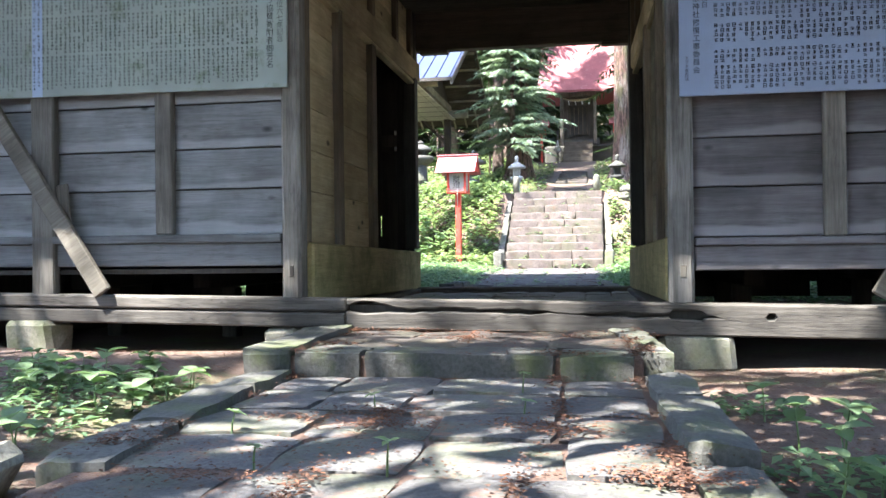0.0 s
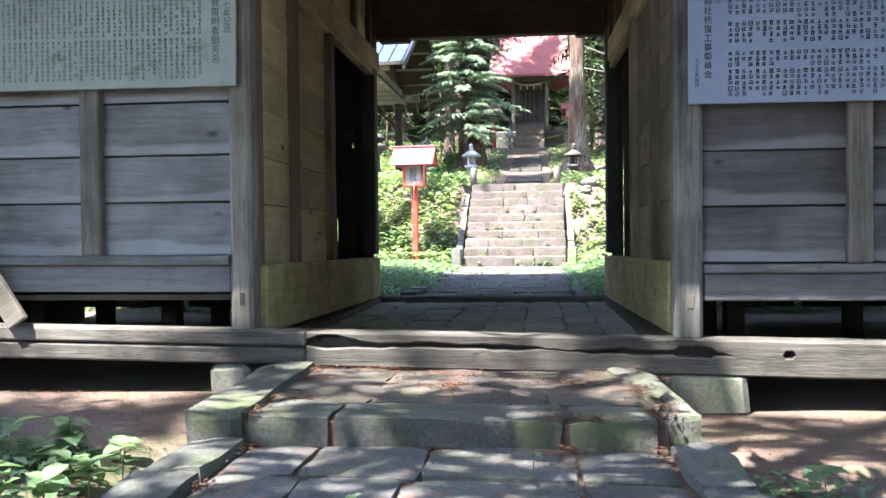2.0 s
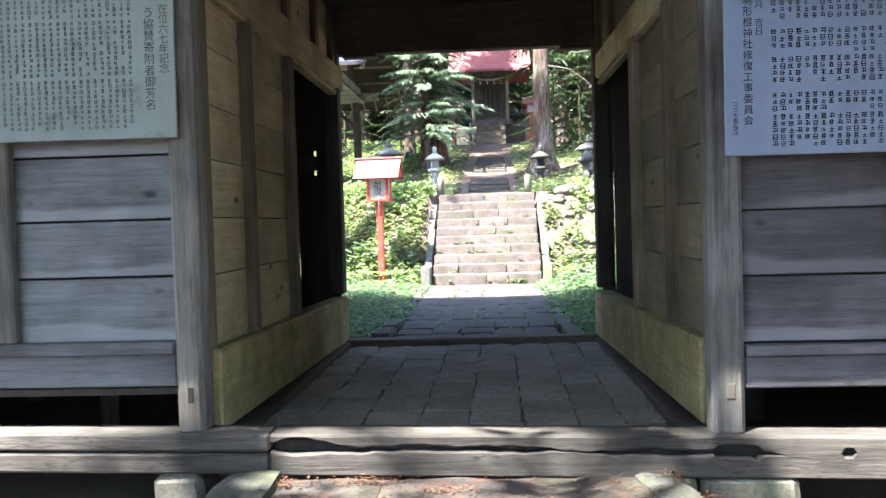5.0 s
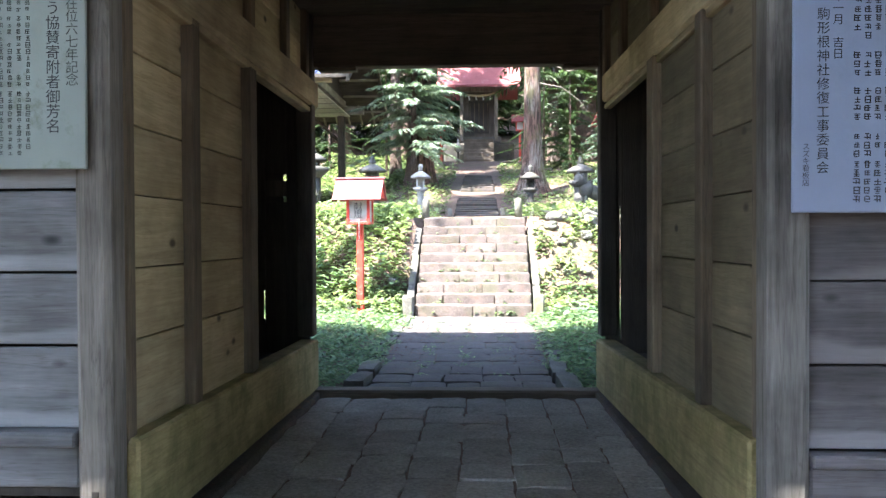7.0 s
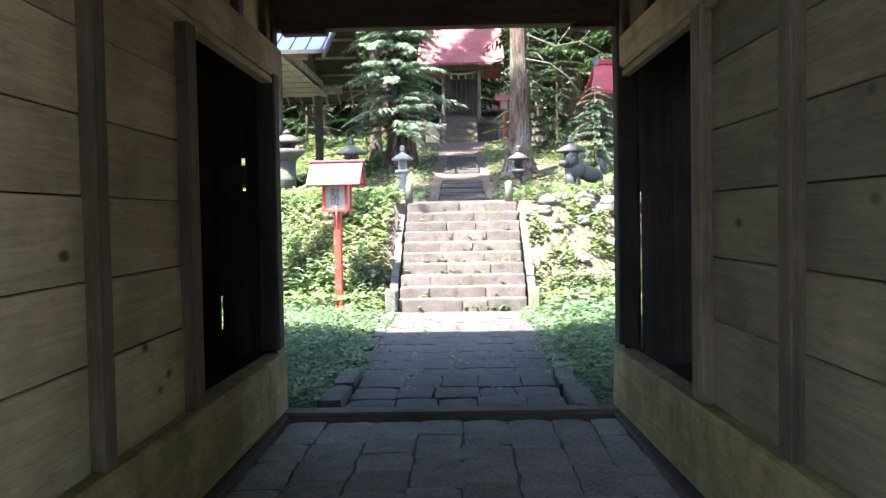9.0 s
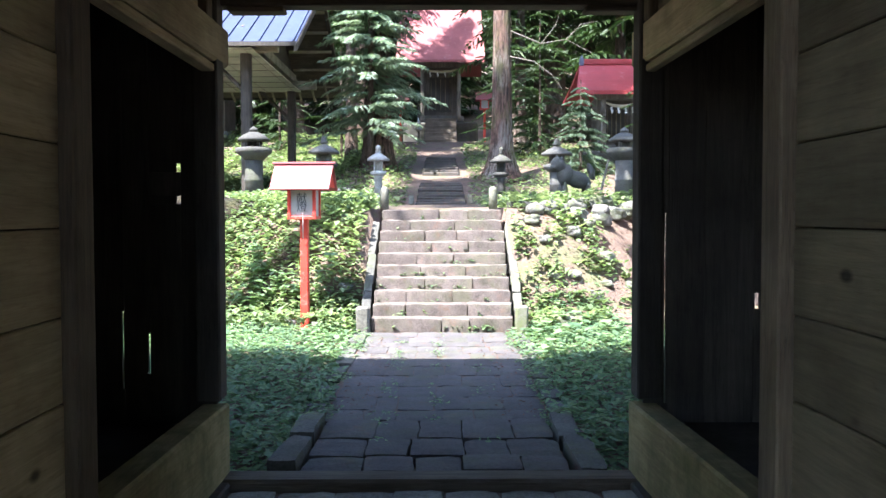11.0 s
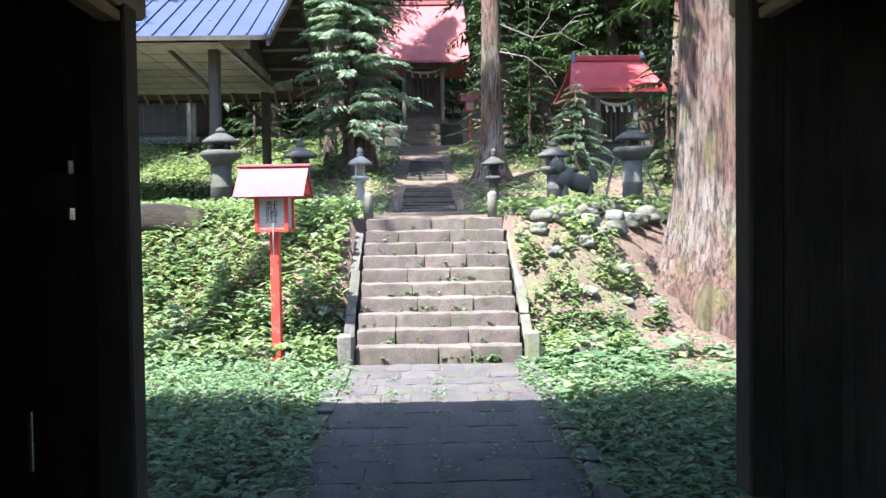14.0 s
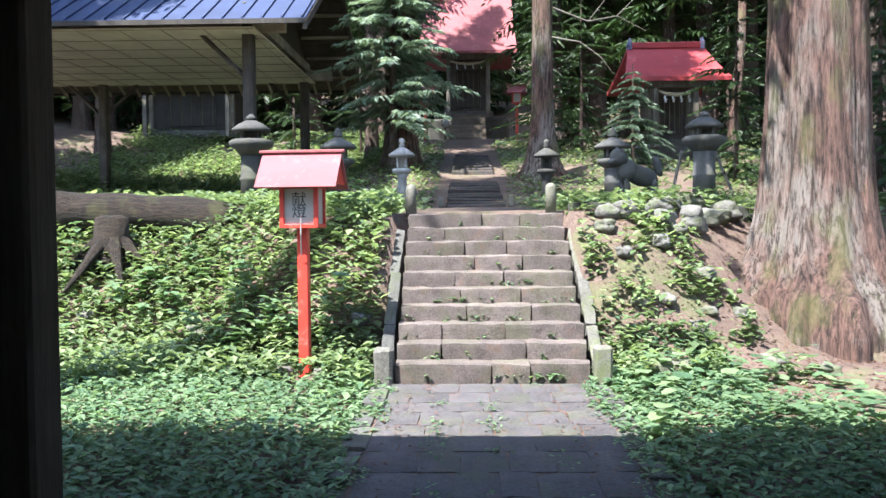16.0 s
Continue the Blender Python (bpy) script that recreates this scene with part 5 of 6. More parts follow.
def crown_mesh(z0, z1, reach, rnd, material, whorls=26, per=6, twigs=16, droop=0.35, leaf=0.30, gaps=0.12, name="crown"):
    """Boughs of flat needle sprays round the trunk, shorter towards the top, uneven and with gaps."""
    verts, faces = [], []
    for w in range(whorls):
        u = (w + rnd.uniform(-0.3, 0.3)) / whorls
        z = z0 + (z1 - z0) * u
        for b in range(per):
            if rnd.random() < gaps:
                continue
            a = 2 * math.pi * (b + rnd.random()) / per + w
            ln = reach * (1 - max(0, u)) ** 0.75 * rnd.uniform(0.55, 1.15) + 0.25
            d = Vector((math.cos(a), math.sin(a), 0))
            side = Vector((-d.y, d.x, 0))
            rise = rnd.uniform(0.0, 0.25)
            tip_drop = droop * rnd.uniform(0.6, 1.4)
            base = Vector((0, 0, z))
            b0 = len(verts)
            p0, p1 = base, base + d * ln * 0.95 + Vector((0, 0, ln * (rise - tip_drop)))
            verts += [p0 + side * 0.03, p0 - side * 0.03, p1]
            faces.append((b0, b0 + 1, b0 + 2))
            for t in range(twigs):
                s = 0.12 + 0.88 * (t + rnd.random() * 0.6) / twigs
                c = base + d * ln * s + Vector((0, 0, ln * (rise * s - tip_drop * s * s)))
                for sg in (-1, 1, -1, 1):
                    tl = leaf * (0.5 + 0.9 * (1 - s) + 0.2) * rnd.uniform(0.6, 1.25) * (0.4 + ln / max(0.6, reach))
                    dirn = (d * rnd.uniform(0.4, 0.9) + side * sg * rnd.uniform(0.6, 1.0) + Vector((0, 0, rnd.uniform(-0.5, 0.08)))).normalized()
                    wdt = dirn.cross(Vector((0, 0, 1))).normalized() * tl * rnd.uniform(0.07, 0.12)
                    lift = Vector((0, 0, rnd.uniform(-0.03, 0.03)))
                    i = len(verts)
                    verts += [c, c + dirn * tl * 0.45 + wdt + lift, c + dirn * tl - Vector((0, 0, tl * 0.22)), c + dirn * tl * 0.45 - wdt - lift]
                    faces.append((i, i + 1, i + 2, i + 3))
    return mesh_of(name, verts, faces, material)


def conifer(at, h, r, crown0, reach, rnd, label, bark, needle, **kw):
    t = thing("conifer_tree", label, "tree", at)
    tr = {k: kw.pop(k) for k in ("flare", "lean", "roots", "sides") if k in kw}
    part("trunk", trunk_mesh(h, r, rnd, bark, **tr), t)
    if crown0 is not None:
        part("crown", crown_mesh(crown0, h, reach, rnd, needle, **kw), t)
    return t


T = random.Random(21)
# great cedar by the bank
gt = conifer((4.12, 12.75, hill(4.12, 12.75) - 0.12), 19, 0.66, 8.5, 4.6, T, "huge old cedar with pale fluted bark and spreading roots", M_BARK_BIG, M_NEEDLE, flare=1.55, roots=5, sides=220, whorls=24, per=7, twigs=14, leaf=0.45, gaps=0.05)
sprig = crown_mesh(0.0, 0.6, 0.5, T, M_FIR, 4, 5, 9, 0.3, 0.16, name="sprig")
part("sprig", sprig, gt, (0.9, -0.35, 3.9), (40, 40, 0), "small hanging green sprig")
# slim cedar right of the upper steps
conifer((1.80, 24.0, hill(1.8, 24) - 0.1), 20, 0.30, 9.5, 2.6, T, "straight cedar with peeling red-brown bark", M_BARK_BIG, M_NEEDLE, flare=2.3, roots=4, whorls=22, twigs=12, leaf=0.4)
# two trunks and a young fir left of the upper steps
conifer((-2.2, 26.2, hill(-2.2, 26.2) - 0.2), 18, 0.20, 6.2, 2.6, T, "dark cedar trunk beside its twin", M_BARK, M_NEEDLE, flare=2.0, roots=3, whorls=20, twigs=12, leaf=0.4)
conifer((-1.75, 26.0, hill(-1.75, 26.0) - 0.2), 18, 0.24, 6.4, 2.6, T, "sunlit reddish cedar trunk with roots on the bank", M_BARK_BIG, M_NEEDLE, flare=2.2, roots=4, whorls=20, twigs=12, leaf=0.4)
conifer((-2.1, 25.2, hill(-2.1, 25.2) - 0.1), 10.0, 0.11, 1.5, 1.95, T, "young fir with layered bright green boughs", M_BARK, M_FIR, flare=1.2, whorls=40, per=6, twigs=26, droop=0.30, leaf=0.19, gaps=0.36)
# added where the fir hides it, for the shade on the upper path
conifer((-3.3, 31.0, hill(-3.3, 31.0) - 0.2), 20, 0.22, 6.5, 3.4, T, "cedar hidden behind the young fir, added to shade the upper path", M_BARK, M_NEEDLE, flare=1.6, whorls=24, per=7, twigs=14, leaf=0.36, gaps=0.08)
# small firs in the shade on the right
for x, y, h, r in ((4.2, 24.6, 2.9, 1.1), (3.6, 30, 5.5, 1.7), (8.0, 25, 5.0, 1.7), (2.8, 33, 6, 1.8), (8.6, 31, 6.0, 2.0), (7.3, 17.8, 5.5, 1.8), (8.8, 20.2, 6.5, 2.0), (7.0, 15.4, 4.2, 1.6), (9.6, 16.8, 6.0, 2.0), (10.8, 21.5, 6.5, 2.1), (6.3, 22.8, 4.8, 1.6), (-3.9, 33, 5.5, 1.9), (-6.8, 35.5, 5.0, 1.8)):
    conifer((x, y, hill(x, y) - 0.1), h, 0.06, 0.25, r, T, "small shaded fir sapling under the tall cedars", M_BARK, M_SAPLING if h < 4 else M_NEEDLE, flare=1.1, whorls=16, per=6, twigs=26, leaf=0.095, gaps=0.35)

# tall cedars: three built, the rest share their meshes
protos = []
for k in range(3):
    protos.append(conifer((-9 + 9 * k, 50 + 3 * k, hill(-9 + 9 * k, 50 + 3 * k) - 0.1), 21 + 2 * k, 0.27 + 0.03 * k, 4.0 + 1.5 * k, 3.0, T,
                          "tall dark forest cedar on the slope", M_BARK, M_NEEDLE, flare=1.5, whorls=34, per=6, twigs=15, leaf=0.36, gaps=0.15))
# added out of view, with its copies, for the shade of its crown
tall = conifer((-14.5, 6.5, hill(-14.5, 6.5) - 0.15), 21, 0.28, 11.0, 4.0, T, "tall cedar with a high thin crown, out of view, added for shade", M_BARK, M_NEEDLE, flare=1.5, whorls=26, per=6, twigs=12, leaf=0.46, gaps=0.32)
low = conifer((-16, 44, hill(-16, 44) - 0.1), 17, 0.22, 0.8, 3.2, T, "dark cedar with boughs down to the ground", M_BARK, M_NEEDLE, flare=1.4, whorls=28, per=6, twigs=10, leaf=0.5, gaps=0.1)
spots = []
for y in (32, 36.5, 41, 46, 52, 59, 67):
    x = -38 + T.uniform(0, 3)
    while x < 38:
        xx, yy = x + T.uniform(-1.2, 1.2), y + T.uniform(-2, 2)
        clear = (abs(xx) < 2.6 + 0 * yy and yy < 45) or (-15.5 < xx < -3.0 and yy < 40.5) or (3.6 < xx < 8.4 and yy < 31.5) or (y < 40 and abs(xx) < 3.0)
        if not clear:
            spots.append((xx, yy))
        x += T.uniform(2.3, 4.2) * (1 + (y - 32) * 0.012)
for x, y in ((9.5, 18), (12.5, 22), (10.8, 27), (14, 16), (7.4, 21.5), (12, 12), (15, 30), (17, 24), (-17, 18), (-19, 24), (-16.5, 29), (-13.5, 33.5), (-20, 33), (-15, 13), (-16, 10), (11, 7)):
    spots.append((x, y))
for i, (x, y) in enumerate(spots):
    src = low if y > 44 and i % 3 else protos[i % 3]
    if y < 31:
        src = protos[1 + i % 2]
    sc = T.uniform(0.85, 1.15)
    c = copy_thing(src, pose(x, y, hill(x, y) - 0.15, 0, 0, T.uniform(0, 360)) @ Matrix.Diagonal((sc, sc, T.uniform(0.9, 1.1), 1)))

# unseen trees added behind the walk, sunward of the gate, to dapple the front
F = random.Random(13)
thin = conifer((-4.9, -7.2, hill(-4.9, -7.2) - 0.15), 20, 0.24, 8.5, 3.6, F, "unseen slim cedar with a thin ragged crown, added to dapple the gate", M_BARK, M_NEEDLE, flare=1.5, whorls=18, per=5, twigs=12, leaf=0.36, gaps=0.70)
for x, y, k, s in ((2.6, -5.4, 1, 1.15), (4.6, -6.6, 1, 1.1), (-9.0, -4.2, 2, 1.2), (6.6, -3.6, 1, 1.0), (6.5, -11.5, 2, 1.1), (-10.5, -7.0, 1, 1.1), (10.5, -8, 1, 1.1), (-14, -10, 2, 1.2), (4, -17, 1, 1.2), (-3, -18, 2, 1.2), (12, -15, 2, 1.2)):
    copy_thing(protos[k], pose(x, y, hill(x, y) - 0.15, 0, 0, F.uniform(0, 360)) @ Matrix.Diagonal((s, s, 0.66, 1)))
for x, y, s, src in ((-2.6, -6.2, 1.0, thin), (-6.6, -6.4, 1.0, thin), (-2.6, -9.4, 1.0, thin), (2.4, -9.4, 1.0, tall), (3.6, -11.2, 1.0, tall), (0.4, -12.6, 1.1, tall), (-8.8, -8.6, 1.0, tall), (-6.9, -12.5, 1.1, tall), (-3.2, -14.0, 1.1, tall), (0.9, -7.6, 0.9, tall)):
    copy_thing(src, pose(x, y, hill(x, y) - 0.15, 0, 0, F.uniform(0, 360)) @ Matrix.Diagonal((s, s, 0.92, 1)))
# two unseen cedars, added only for the shade their high crowns cast
conifer((-5.4, 8.2, hill(-5.4, 8.2) - 0.2), 33, 0.30, 20.0, 3.6, T, "unseen very tall cedar with a high crown, added to shade the terrace", M_BARK, M_NEEDLE, flare=1.5, whorls=24, per=6, twigs=12, leaf=0.5, gaps=0.35)
conifer((-8.3, 12.4, hill(-8.3, 12.4) - 0.2), 32, 0.32, 20.0, 3.6, T, "unseen tall cedar with a high crown, added to shade the upper steps", M_BARK, M_NEEDLE, flare=1.5, whorls=22, per=6, twigs=13, leaf=0.6, gaps=0.45)
# tall cedars added beside the gate and the clearing to dapple lawn and terrace
for x, y, s in ((-13.0, 20.0, 1.2), (-3.7, 35.0, 0.8), (3.4, 35.5, 0.9)):
    copy_thing(tall if y < 30 else protos[0], pose(x, y, hill(x, y) - 0.15, 0, 0, T.uniform(0, 360)) @ Matrix.Diagonal((s, s, 1, 1)))

# far woods closing the valley
def far_woods():
    verts, faces = [], []
    rnd = random.Random(4)
    for _ in range(520):
        a = rnd.uniform(0, 2 * math.pi)
        rr_ = rnd.uniform(70, 130)
        x, y = rr_ * math.cos(a), rr_ * math.sin(a) + 10
        z = hill(x, y) - 1
        h, w = rnd.uniform(14, 26), rnd.uniform(2.5, 4)
        for t in range(36):
            u = t / 36
            c = Vector((x, y, z + 2 + (h - 2) * u))
            for _k in range(3):
                an = rnd.uniform(0, 6.283)
                d = Vector((math.cos(an), math.sin(an), -0.35)) * w * (1 - u) ** 0.8
                s = Vector((-d.y, d.x, 0)) * 0.32
                i = len(verts)
                verts += [c, c + d * 0.6 + s, c + d, c + d * 0.6 - s]
                faces.append((i, i + 1, i + 2, i + 3))
    return mesh_of("far_woods", verts, faces, M_NEEDLE)


thing("far_woods", "dark distant conifer woods closing the slopes", "woods", kind="stuff", me=far_woods())

# fallen log and stump on the left bank
lx = [-7.6 + 5.05 * i / 26 for i in range(27)]
lv, lf = tube([(x, 13.1 + 0.06 * (x + 7.6), 1.76 - 0.035 * (x + 5.6) ** 2 * 0.6) for x in lx], [0.32 - 0.018 * (x + 7.6) + 0.03 * noise.noise(Vector((x * 1.5, 0, 0))) for x in lx], 22)
lv = [v + (v - Vector((v.x, 13.2, 1.80))) * (0.22 * noise.noise(v * 2.4) + 0.10 * noise.noise(v * 7)) for v in lv]
thing("fallen_log", "mossy fallen cedar log lying along the bank", "log", me=mesh_of("fallen_log", lv, lf, M_BARK_LOG, True))
st = thing("tree_stump", "old grey root stump below the fallen log", "stump", (-4.65, 12.75, hill(-4.65, 12.75) - 0.1))
part("trunk", lathe("trunk", [(0.34, 0), (0.26, 0.15), (0.22, 0.4), (0.2, 0.62), (0.12, 0.66)], M_BARK_LOG, 12), st)
for a in (200, 250, 300, 340, 20):
    d = Vector((math.cos(radians(a)), math.sin(radians(a)), 0))
    v, f = tube([d * 0.15 + Vector((0, 0, 0.35)), d * 0.4 + Vector((0, 0, 0.1)), d * 0.8 + Vector((0, 0, -0.25))], [0.09, 0.06, 0.02], 6)
    part("root", mesh_of("root", v, f, M_BARK_LOG, True), st)

# dead boughs, leaning trunk, poles
db = thing("dead_branch", "bleached dead bough hanging beside the cedar", "branch")
for pts, rad in (([(2.05, 23.8, 6.9), (2.9, 23.6, 6.5), (3.6, 23.5, 6.6), (4.3, 23.4, 6.2)], [0.028, 0.022, 0.016, 0.007]), ([(2.9, 23.6, 6.5), (3.3, 23.5, 7.0), (3.5, 23.5, 7.6)], [0.016, 0.011, 0.005]),
                 ([(3.6, 23.5, 6.6), (4.0, 23.4, 7.0), (4.5, 23.4, 7.1)], [0.014, 0.01, 0.005]), ([(2.0, 23.9, 6.2), (2.7, 23.6, 6.0), (3.2, 23.5, 5.6), (3.5, 23.5, 5.2)], [0.022, 0.016, 0.011, 0.005])):
    v, f = tube(pts, rad, 6)
    part("bough", mesh_of("bough", v, f, M_PALE_Z), db)
v, f = tube([(7.5, 27.0, hill(7.5, 27) - 0.2), (7.62, 27.1, 4.8), (7.85, 27.3, 6.6), (8.0, 27.5, 9.5)], [0.20, 0.15, 0.13, 0.08], 12)
thing("leaning_trunk", "slender reddish trunk leaning beside the small shrine", "trunk", me=mesh_of("leaning_trunk", v, f, M_BARK_BIG, True))
for x0, x1 in ((3.35, 3.62), (4.55, 4.2)):
    v, f = tube([(x0 - 0.02, 17.0, hill(x0, 17.0) - 0.05), (x1, 17.3, hill(x0, 17) + 0.95)], [0.03, 0.025], 7)
    thing("pole", "thin grey wooden pole leaning by the granite lantern", "pole", group="leaning poles", me=mesh_of("pole", v, f, M_PALE_Z))
tc_ = thing("terrace_curb", "low weathered stone edging along the terrace", "curb", kind="structure")
for k in range(4):
    part("edge_stone", slab_mesh("edge_stone", (0.82, 0.2, 0.22), M_CURB, R, 4, 0.015), tc_, (1.55 + 0.85 * k, 13.25 + 0.28 * k, hill(1.55 + 0.85 * k, 13.25 + 0.28 * k) + 0.0), (0, 0, 14))
# rocks
for x, y, s in ((1.55, 12.55, 0.30), (1.95, 12.8, 0.26), (2.25, 12.95, 0.3), (2.6, 12.7, 0.30), (2.05, 12.2, 0.24), (2.75, 13.5, 0.34), (1.6, 11.9, 0.2), (2.6, 12.1, 0.2), (3.0, 11.0, 0.22),
                (-2.05, 10.55, 0.26), (-2.5, 10.6, 0.24), (-1.6, 10.5, 0.2), (1.9, 10.2, 0.34), (-3.2, 11.5, 0.24), (2.3, 11.3, 0.2), (-4.6, 11.9, 0.25), (-1.4, 12.3, 0.2), (3.1, 13.4, 0.3), (-2.2, 20.6, 0.4), (-2.5, 21.4, 0.35), (1.75, 12.65, 0.34), (2.45, 13.2, 0.3), (2.9, 13.1, 0.34), (1.45, 12.25, 0.22), (2.35, 12.5, 0.26), (3.3, 13.7, 0.36), (2.0, 11.5, 0.2), (2.9, 11.8, 0.18),
                (5.3, 13.3, 0.30), (5.65, 13.4, 0.34), (5.5, 13.0, 0.26), (5.95, 13.2, 0.28), (5.2, 12.6, 0.2), (2.2, 12.6, 0.3), (2.65, 13.0, 0.3), (1.7, 11.4, 0.18), (3.35, 10.5, 0.2), (-1.35, 11.3, 0.2), (2.5, 11.6, 0.16)):
    thing("rock", "pale lumpy field stone half sunk in the bank", "rock", (x, y, hill(x, y) - s * 0.22), (0, 0, R.uniform(0, 360)), group="bank rocks",
          me=rock_mesh("rock", (s * 1.25, s, s * 0.75), M_ROCK, R))
thing("stone_block", "squared grey stone block half hidden by butterbur", "block", (1.76, 10.25, -0.02), (0, 0, 12), me=box_mesh("stone_block", (0.44, 0.30, 0.30), M_EDGE, 0.03, 0.015, R, True))
thing("broken_slab", "broken grey slate slab lying beside the approach", "slab", (-1.06, -4.05, -0.47), (20, -25, 30), me=box_mesh("broken_slab", (0.28, 0.42, 0.08), M_SLAB, 0.01, 0.02, R, True))
thing("broken_slab", "tilted pale broken stone standing beside the curb", "slab", (-1.22, -3.75, -0.47), (0, 35, 10), me=box_mesh("broken_slab", (0.10, 0.25, 0.24), M_FOOT, 0.02, 0.02, R, True))

# ---- plants ----
def leaves_mesh(name, material, spots_, rnd, broad=False):
    """Many small folded leaves: (x, y, z, size, tilt)."""
    verts, faces = [], []
    for x, y, z, s, tilt in spots_:
        a = rnd.uniform(0, 6.283)
        d = Vector((math.cos(a), math.sin(a), rnd.uniform(-tilt, tilt)))
        w = Vector((-d.y, d.x, 0)) * s * rnd.uniform(0.28, 0.42)
        up = Vector((0, 0, s * rnd.uniform(0.05, 0.2)))
        c = Vector((x, y, z))
        i = len(verts)
        if broad:                                # rounded, notched leaf
            w = w * 1.5
            verts += [c, c + d * s * -0.12 + w * 0.7, c + d * s * 0.3 + w + up * 0.6, c + d * s * 0.75 + w * 0.75, c + d * s - up * 0.6, c + d * s * 0.75 - w * 0.75, c + d * s * 0.3 - w + up * 0.6, c + d * s * -0.12 - w * 0.7]
            faces += [(i, i + k + 1, i + k) for k in range(1, 7)]
            continue
        verts += [c - d * s * 0.1, c + d * s * 0.45 + w + up, c + d * s, c + d * s * 0.45 - w + up, c + d * s * 0.5]
        faces += [(i, i + 4, i + 1), (i + 1, i + 4, i + 2), (i, i + 3, i + 4), (i + 4, i + 3, i + 2)]
    return mesh_of(name, verts, faces, material)


G = random.Random(8)


def scatter(n, x0, x1, y0, y1, smin, smax, hmax, keep, tilt=0.5):
    out = []
    for _ in range(n):
        x, y = G.uniform(x0, x1), G.uniform(y0, y1)
        if not keep(x, y):
            continue
        out.append((x, y, hill(x, y) + G.uniform(0.0, 1) ** 1.5 * hmax, G.uniform(smin, smax), tilt))
    return out


def patchy(x, y, f=0.9, t=0.0, o=0.0):
    return noise.noise(Vector((x * f, y * f, 20 + o))) > t


lawn = scatter(80000, -6.0, 6.0, 4.6, 11.2, 0.04, 0.092, 0.14, lambda x, y: math.hypot(x + 1.82, y - 10.45) > 0.22 and abs(x) > (1.10 if y < 6 else 0.95) + 0.17 * noise.noise(Vector((y * 2, 0, 0))) and patchy(x, y, 0.8, -0.48) and not (x > 2.4 and y > 9.3 and patchy(x, y, 0.8, -0.5, 3)))
ob = thing("ground_cover", "low creeping green ground cover on the clearing", "ground cover", kind="stuff", me=leaves_mesh("ground_cover", M_COVER, lawn, G))
bank = scatter(60000, -7, 6, 10.0, 15.5, 0.04, 0.14, 0.28, lambda x, y: abs(x) > 1.14 and math.hypot(x + 1.82, y - 10.45) > 0.24 and (patchy(x, y, 0.9, -0.62, 7) if x < 0 else patchy(x, y, 2.4, 0.02 + 0.12 * (x > 2.4), 7) and patchy(x, y, 0.9, -0.4, 7)) and not (3.0 < x < 5.6 and y < 13.8), 0.6)
thing("bank_herbs", "leafy green herbs growing over the bank", "herbs", kind="stuff", me=leaves_mesh("bank_herbs", M_LEAF, bank, G))
lush = scatter(22000, -13.5, -2.2, 27.5, 38.0, 0.09, 0.21, 0.40, lambda x, y: patchy(x, y, 0.6, -0.35, 17), 0.6)
thing("pavilion_herbs", "tall pale green herbs on the sunlit terrace", "herbs", kind="stuff", me=leaves_mesh("pavilion_herbs", M_LEAF, lush, G))
terr = scatter(46000, -15, 13, 13.2, 34, 0.07, 0.16, 0.22, lambda x, y: abs(x) > 0.85 and (patchy(x, y, 0.5, -0.25, 11) or (-12 < x < -3 and y < 33)) and not (x > 3 and y < 14), 0.6)
thing("terrace_herbs", "bright leafy undergrowth on the terrace and slope", "herbs", kind="stuff", me=leaves_mesh("terrace_herbs", M_LEAF, terr, G))
butter = scatter(360, 1.2, 3.3, 8.4, 10.7, 0.07, 0.17, 0.26, lambda x, y: patchy(x, y, 0.8, -0.25 + 0.12 * max(0, x - 2), 2), 0.25)
thing("butterbur_patch", "broad-leaved butterbur patch beside the path", "herbs", kind="stuff", me=leaves_mesh("butterbur_patch", M_LEAF_B, butter, G, True))
under = scatter(16000, -4, 4, -4.6, -1.2, 0.035, 0.075, 0.07, lambda x, y: abs(x) > 1.32 and y < -1.7 and patchy(x, y, 1.0, -0.15 if x < 0 else 0.1, 31), 0.4)
thing("front_ground_cover", "small creeping leaves on the soil before the gate", "ground cover", kind="stuff", me=leaves_mesh("front_ground_cover", M_COVER, under, G))
litter, lawn_joint = [], []
for _ in range(22000):
    x, y = G.uniform(-3.5, 3.5), G.uniform(-4.6, -0.15)
    zz = hill(x, y) + 0.01
    if -0.8 < x < 1.08:
        zz = (-0.297 if y < -1.63 else -0.172) if patchy(x, y, 1.6, 0.12, 5) else (-0.322 if y < -1.63 else -0.19)
    litter.append((x, y, zz, G.uniform(0.006, 0.022), 0.2))
for _ in range(16000):
    x, y = G.uniform(-6.5, 6), G.uniform(9.5, 15)
    if abs(x) > 1.15:
        litter.append((x, y, hill(x, y) + 0.012, G.uniform(0.015, 0.05), 0.3))
for _ in range(500):                             # crumbs of litter along the rear path's edges
    y = G.uniform(6.0, 10.2)
    litter.append((G.choice((-1, 1)) * G.uniform(0.45, 0.98), y, -0.072 + 0.15 * smooth(6.0, 10.2, y), G.uniform(0.012, 0.04), 0.2))
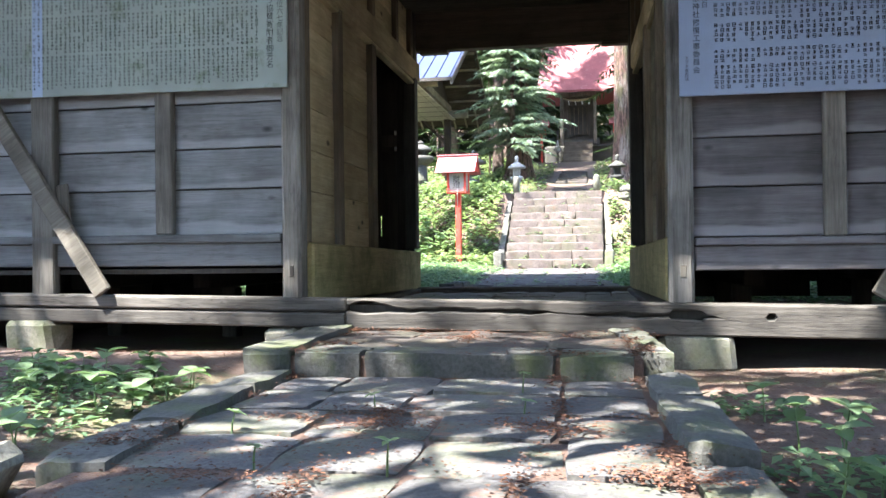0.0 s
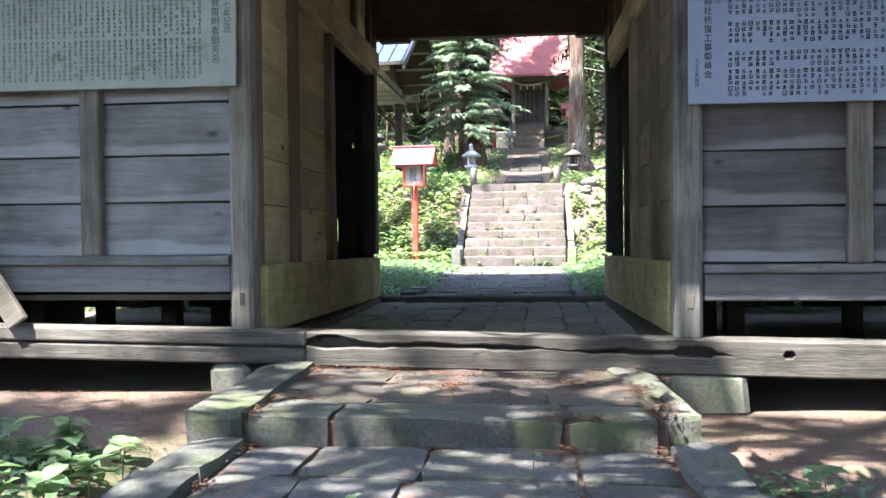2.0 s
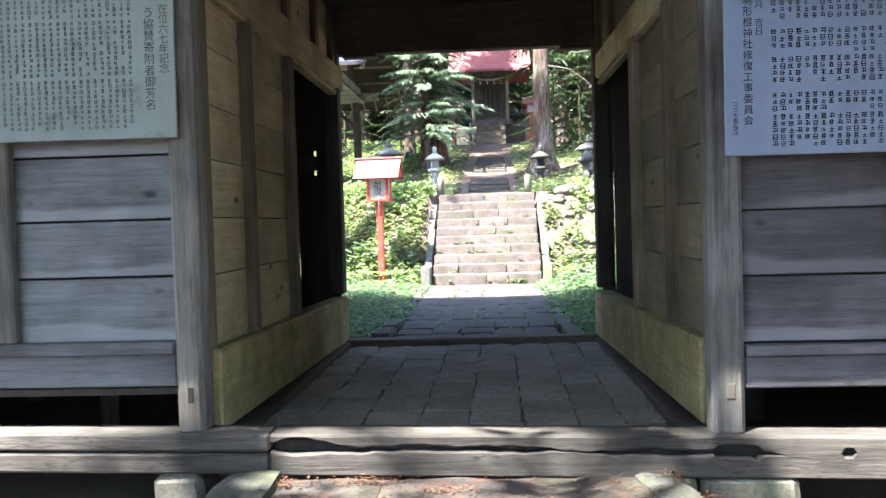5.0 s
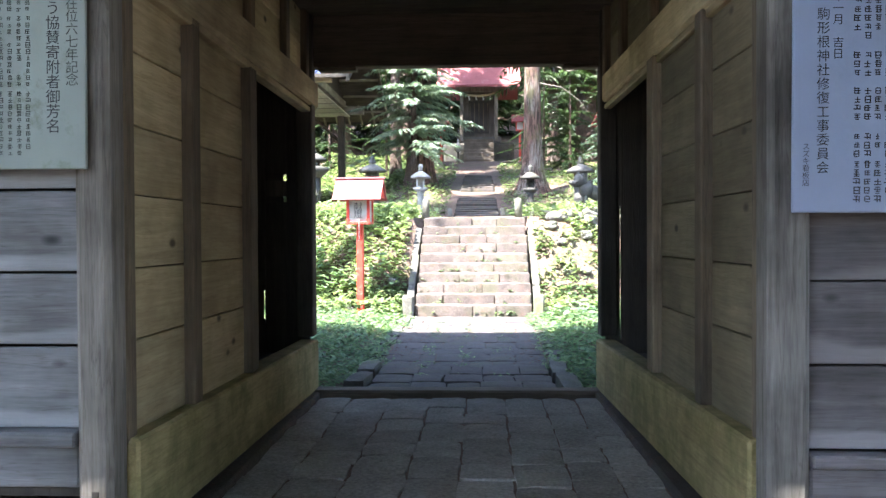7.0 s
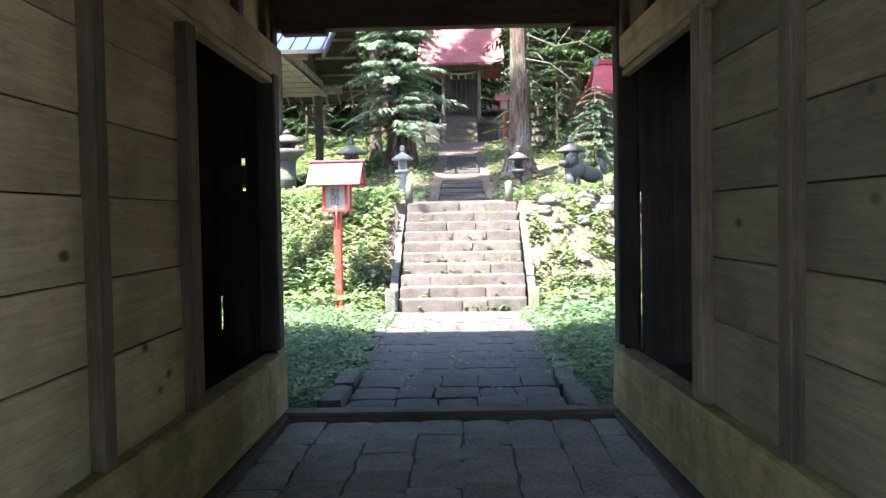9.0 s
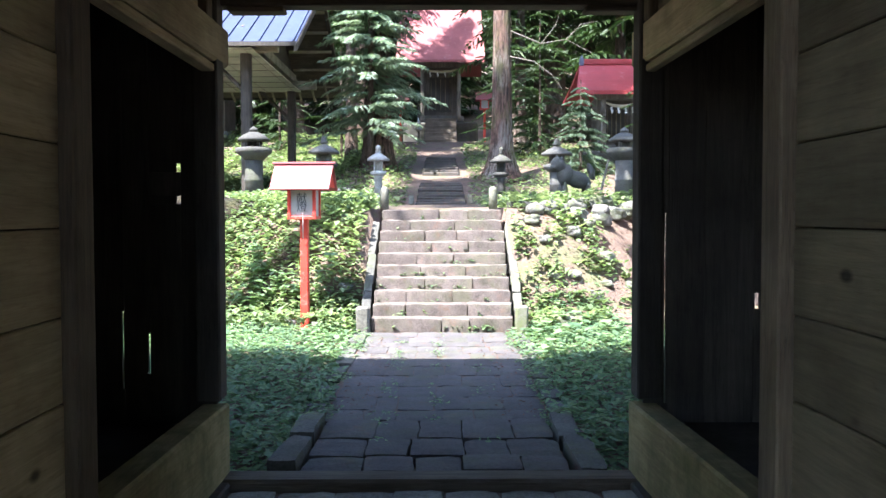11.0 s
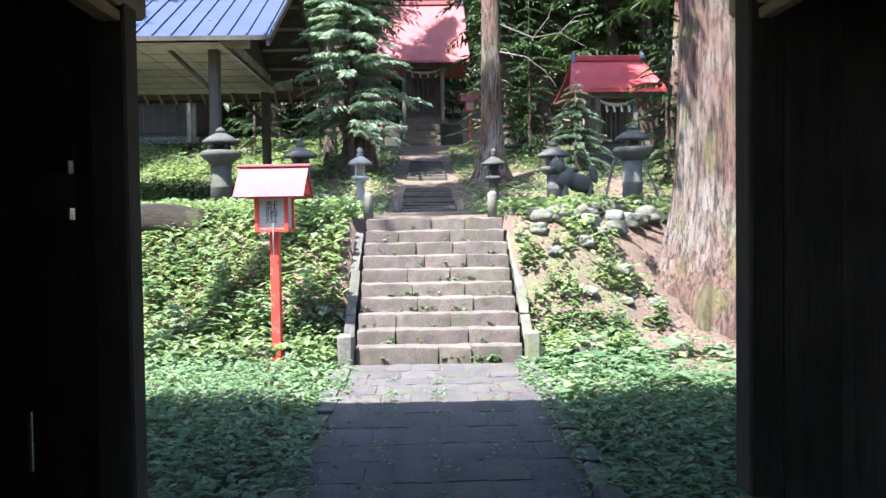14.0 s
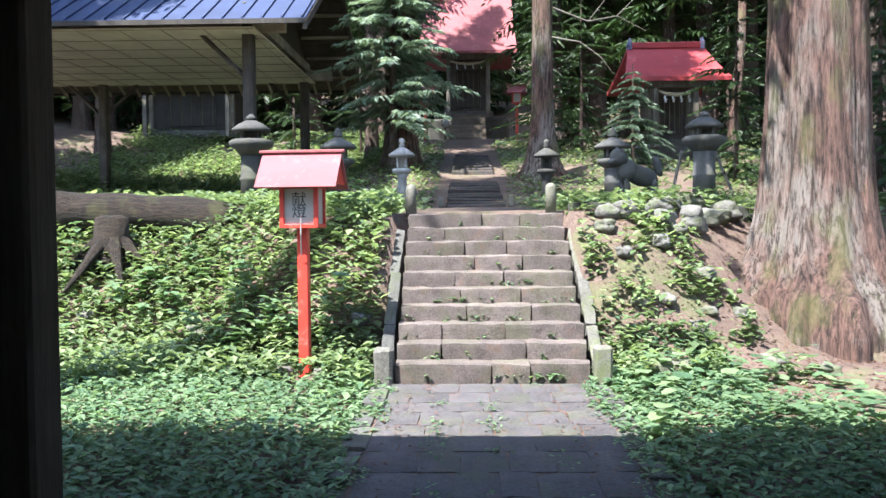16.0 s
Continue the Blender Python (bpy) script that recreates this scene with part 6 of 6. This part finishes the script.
for _ in range(46):                              # drifts of needles caught in the joints
    cx, cy = G.choice((-0.80, -0.42, 0.02, 0.68, 1.08, -0.9, 1.1)) + G.uniform(-0.06, 0.06), G.uniform(-4.1, -0.2)
    along = G.random() < 0.5
    for _k in range(170):
        x, y = cx + G.gauss(0, 0.03 if along else 0.11), cy + G.gauss(0, 0.14 if along else 0.035)
        litter.append((x, y, (-0.292 if y < -1.63 else -0.168) + G.uniform(-0.012, 0.012), G.uniform(0.008, 0.026), 0.25))
thing("needle_litter", "reddish fallen cedar needles on paving and soil", "litter", kind="stuff", me=leaves_mesh("needle_litter", M_LITTER, litter, G))
for _ in range(2200):
    y = G.uniform(5.2, 10.2)
    x = G.choice((-0.93, -0.93, -0.45, 0.0, 0.43, 0.93, 0.93)) + G.gauss(0, 0.05)
    if patchy(x, y, 1.9, 0.05, 41):
        lz = -0.085 + 0.15 * smooth(6.0, 10.2, y)
        lawn_joint.append((x, y, lz + G.uniform(0, 0.03), G.uniform(0.02, 0.05), 0.4))
thing("joint_weeds", "tiny weeds in the joints of the path", "weeds", kind="stuff", me=leaves_mesh("joint_weeds", M_COVER, lawn_joint, G))
jw = []
for i in range(60):
    x = G.uniform(-0.85, 0.9)
    k = G.randint(0, 9)
    for _ in range(7):
        jw.append((x + G.uniform(-0.07, 0.07), Y0 + TREAD * k + G.uniform(-0.03, 0.05), Z0 + RISE * k + G.uniform(0.0, 0.07), G.uniform(0.03, 0.07), 0.6))
thing("step_weeds", "small green weeds sprouting from the step joints", "weeds", kind="stuff", me=leaves_mesh("step_weeds", M_LEAF_B, jw, G))


def leaf_blade(material, s, rnd):
    n = 5
    verts, faces = [], []
    for i in range(n + 1):
        u = i / n
        w = s * 0.40 * math.sin(math.pi * (u ** 0.75)) + 0.001
        y, z = s * u, -s * 0.22 * u * u
        verts += [(-w, y, z + w * 0.3), (0, y, z), (w, y, z + w * 0.3)]
    for i in range(n):
        for k in range(2):
            faces.append((i * 3 + k, i * 3 + k + 1, (i + 1) * 3 + k + 1, (i + 1) * 3 + k))
    return mesh_of("leaf", verts, faces, material, True)


BLADES = [leaf_blade(M_LEAF_B, s, R) for s in (0.08, 0.11, 0.14)]
SMALL = [leaf_blade(M_LEAF_B, s, R) for s in (0.03, 0.04, 0.05)]


def weed(at, h, tiers, rnd, label, blades=BLADES):
    """A leafy herb: one stem with tiers of broad leaves."""
    p = thing("weed", label, "plant", at, (rnd.uniform(-8, 8), rnd.uniform(-8, 8), rnd.uniform(0, 360)), group="weeds by the approach")
    v, f = tube([(0, 0, -0.03), (0.004, 0.003, h * 0.5), (0, 0, h)], [0.005, 0.004, 0.002], 5)
    part("stem", mesh_of("stem", v, f, M_STEM), p)
    for t in range(tiers):
        z = h * (0.35 + 0.65 * (t + 1) / tiers)
        for k in range(4 if t == tiers - 1 else 3):
            part("leaf", rnd.choice(blades), p, (0, 0, z), (rnd.uniform(-5, 35), 0, 90 * k + t * 45 + rnd.uniform(-20, 20)))
    return p


for i in range(120):
    x, y = G.uniform(-3.2, -1.2), G.uniform(-4.3, -1.75)
    if x > -1.28 or not patchy(x, y, 1.2, -0.3, 31):
        continue
    weed((x, y, hill(x, y)), G.uniform(0.06, 0.20), G.randint(1, 3), G, "fresh green leafy weed growing beside the curb", BLADES[:2])
for i in range(40):
    x, y = G.uniform(1.55, 3.0), G.uniform(-4.4, -1.9)
    if not patchy(x, y, 1.1, -0.1, 33):
        continue
    weed((x, y, hill(x, y)), G.uniform(0.06, 0.2), G.randint(1, 2), G, "fresh green leafy weed on the bare soil", BLADES[:2])
for x, y in ((-0.1, -2.6), (0.55, -2.62), (-0.55, -3.1), (0.2, -3.62), (-0.25, -3.6), (0.5, -2.1)):
    weed((x, y, -0.32), G.uniform(0.06, 0.12), 1, G, "small weed sprouting from a paving joint", SMALL)
for i in range(60):
    x, y = G.uniform(-6, -1.4), G.uniform(10.6, 12.8)
    weed((x, y, hill(x, y)), G.uniform(0.25, 0.55), 4, G, "tall leafy herb on the bank")
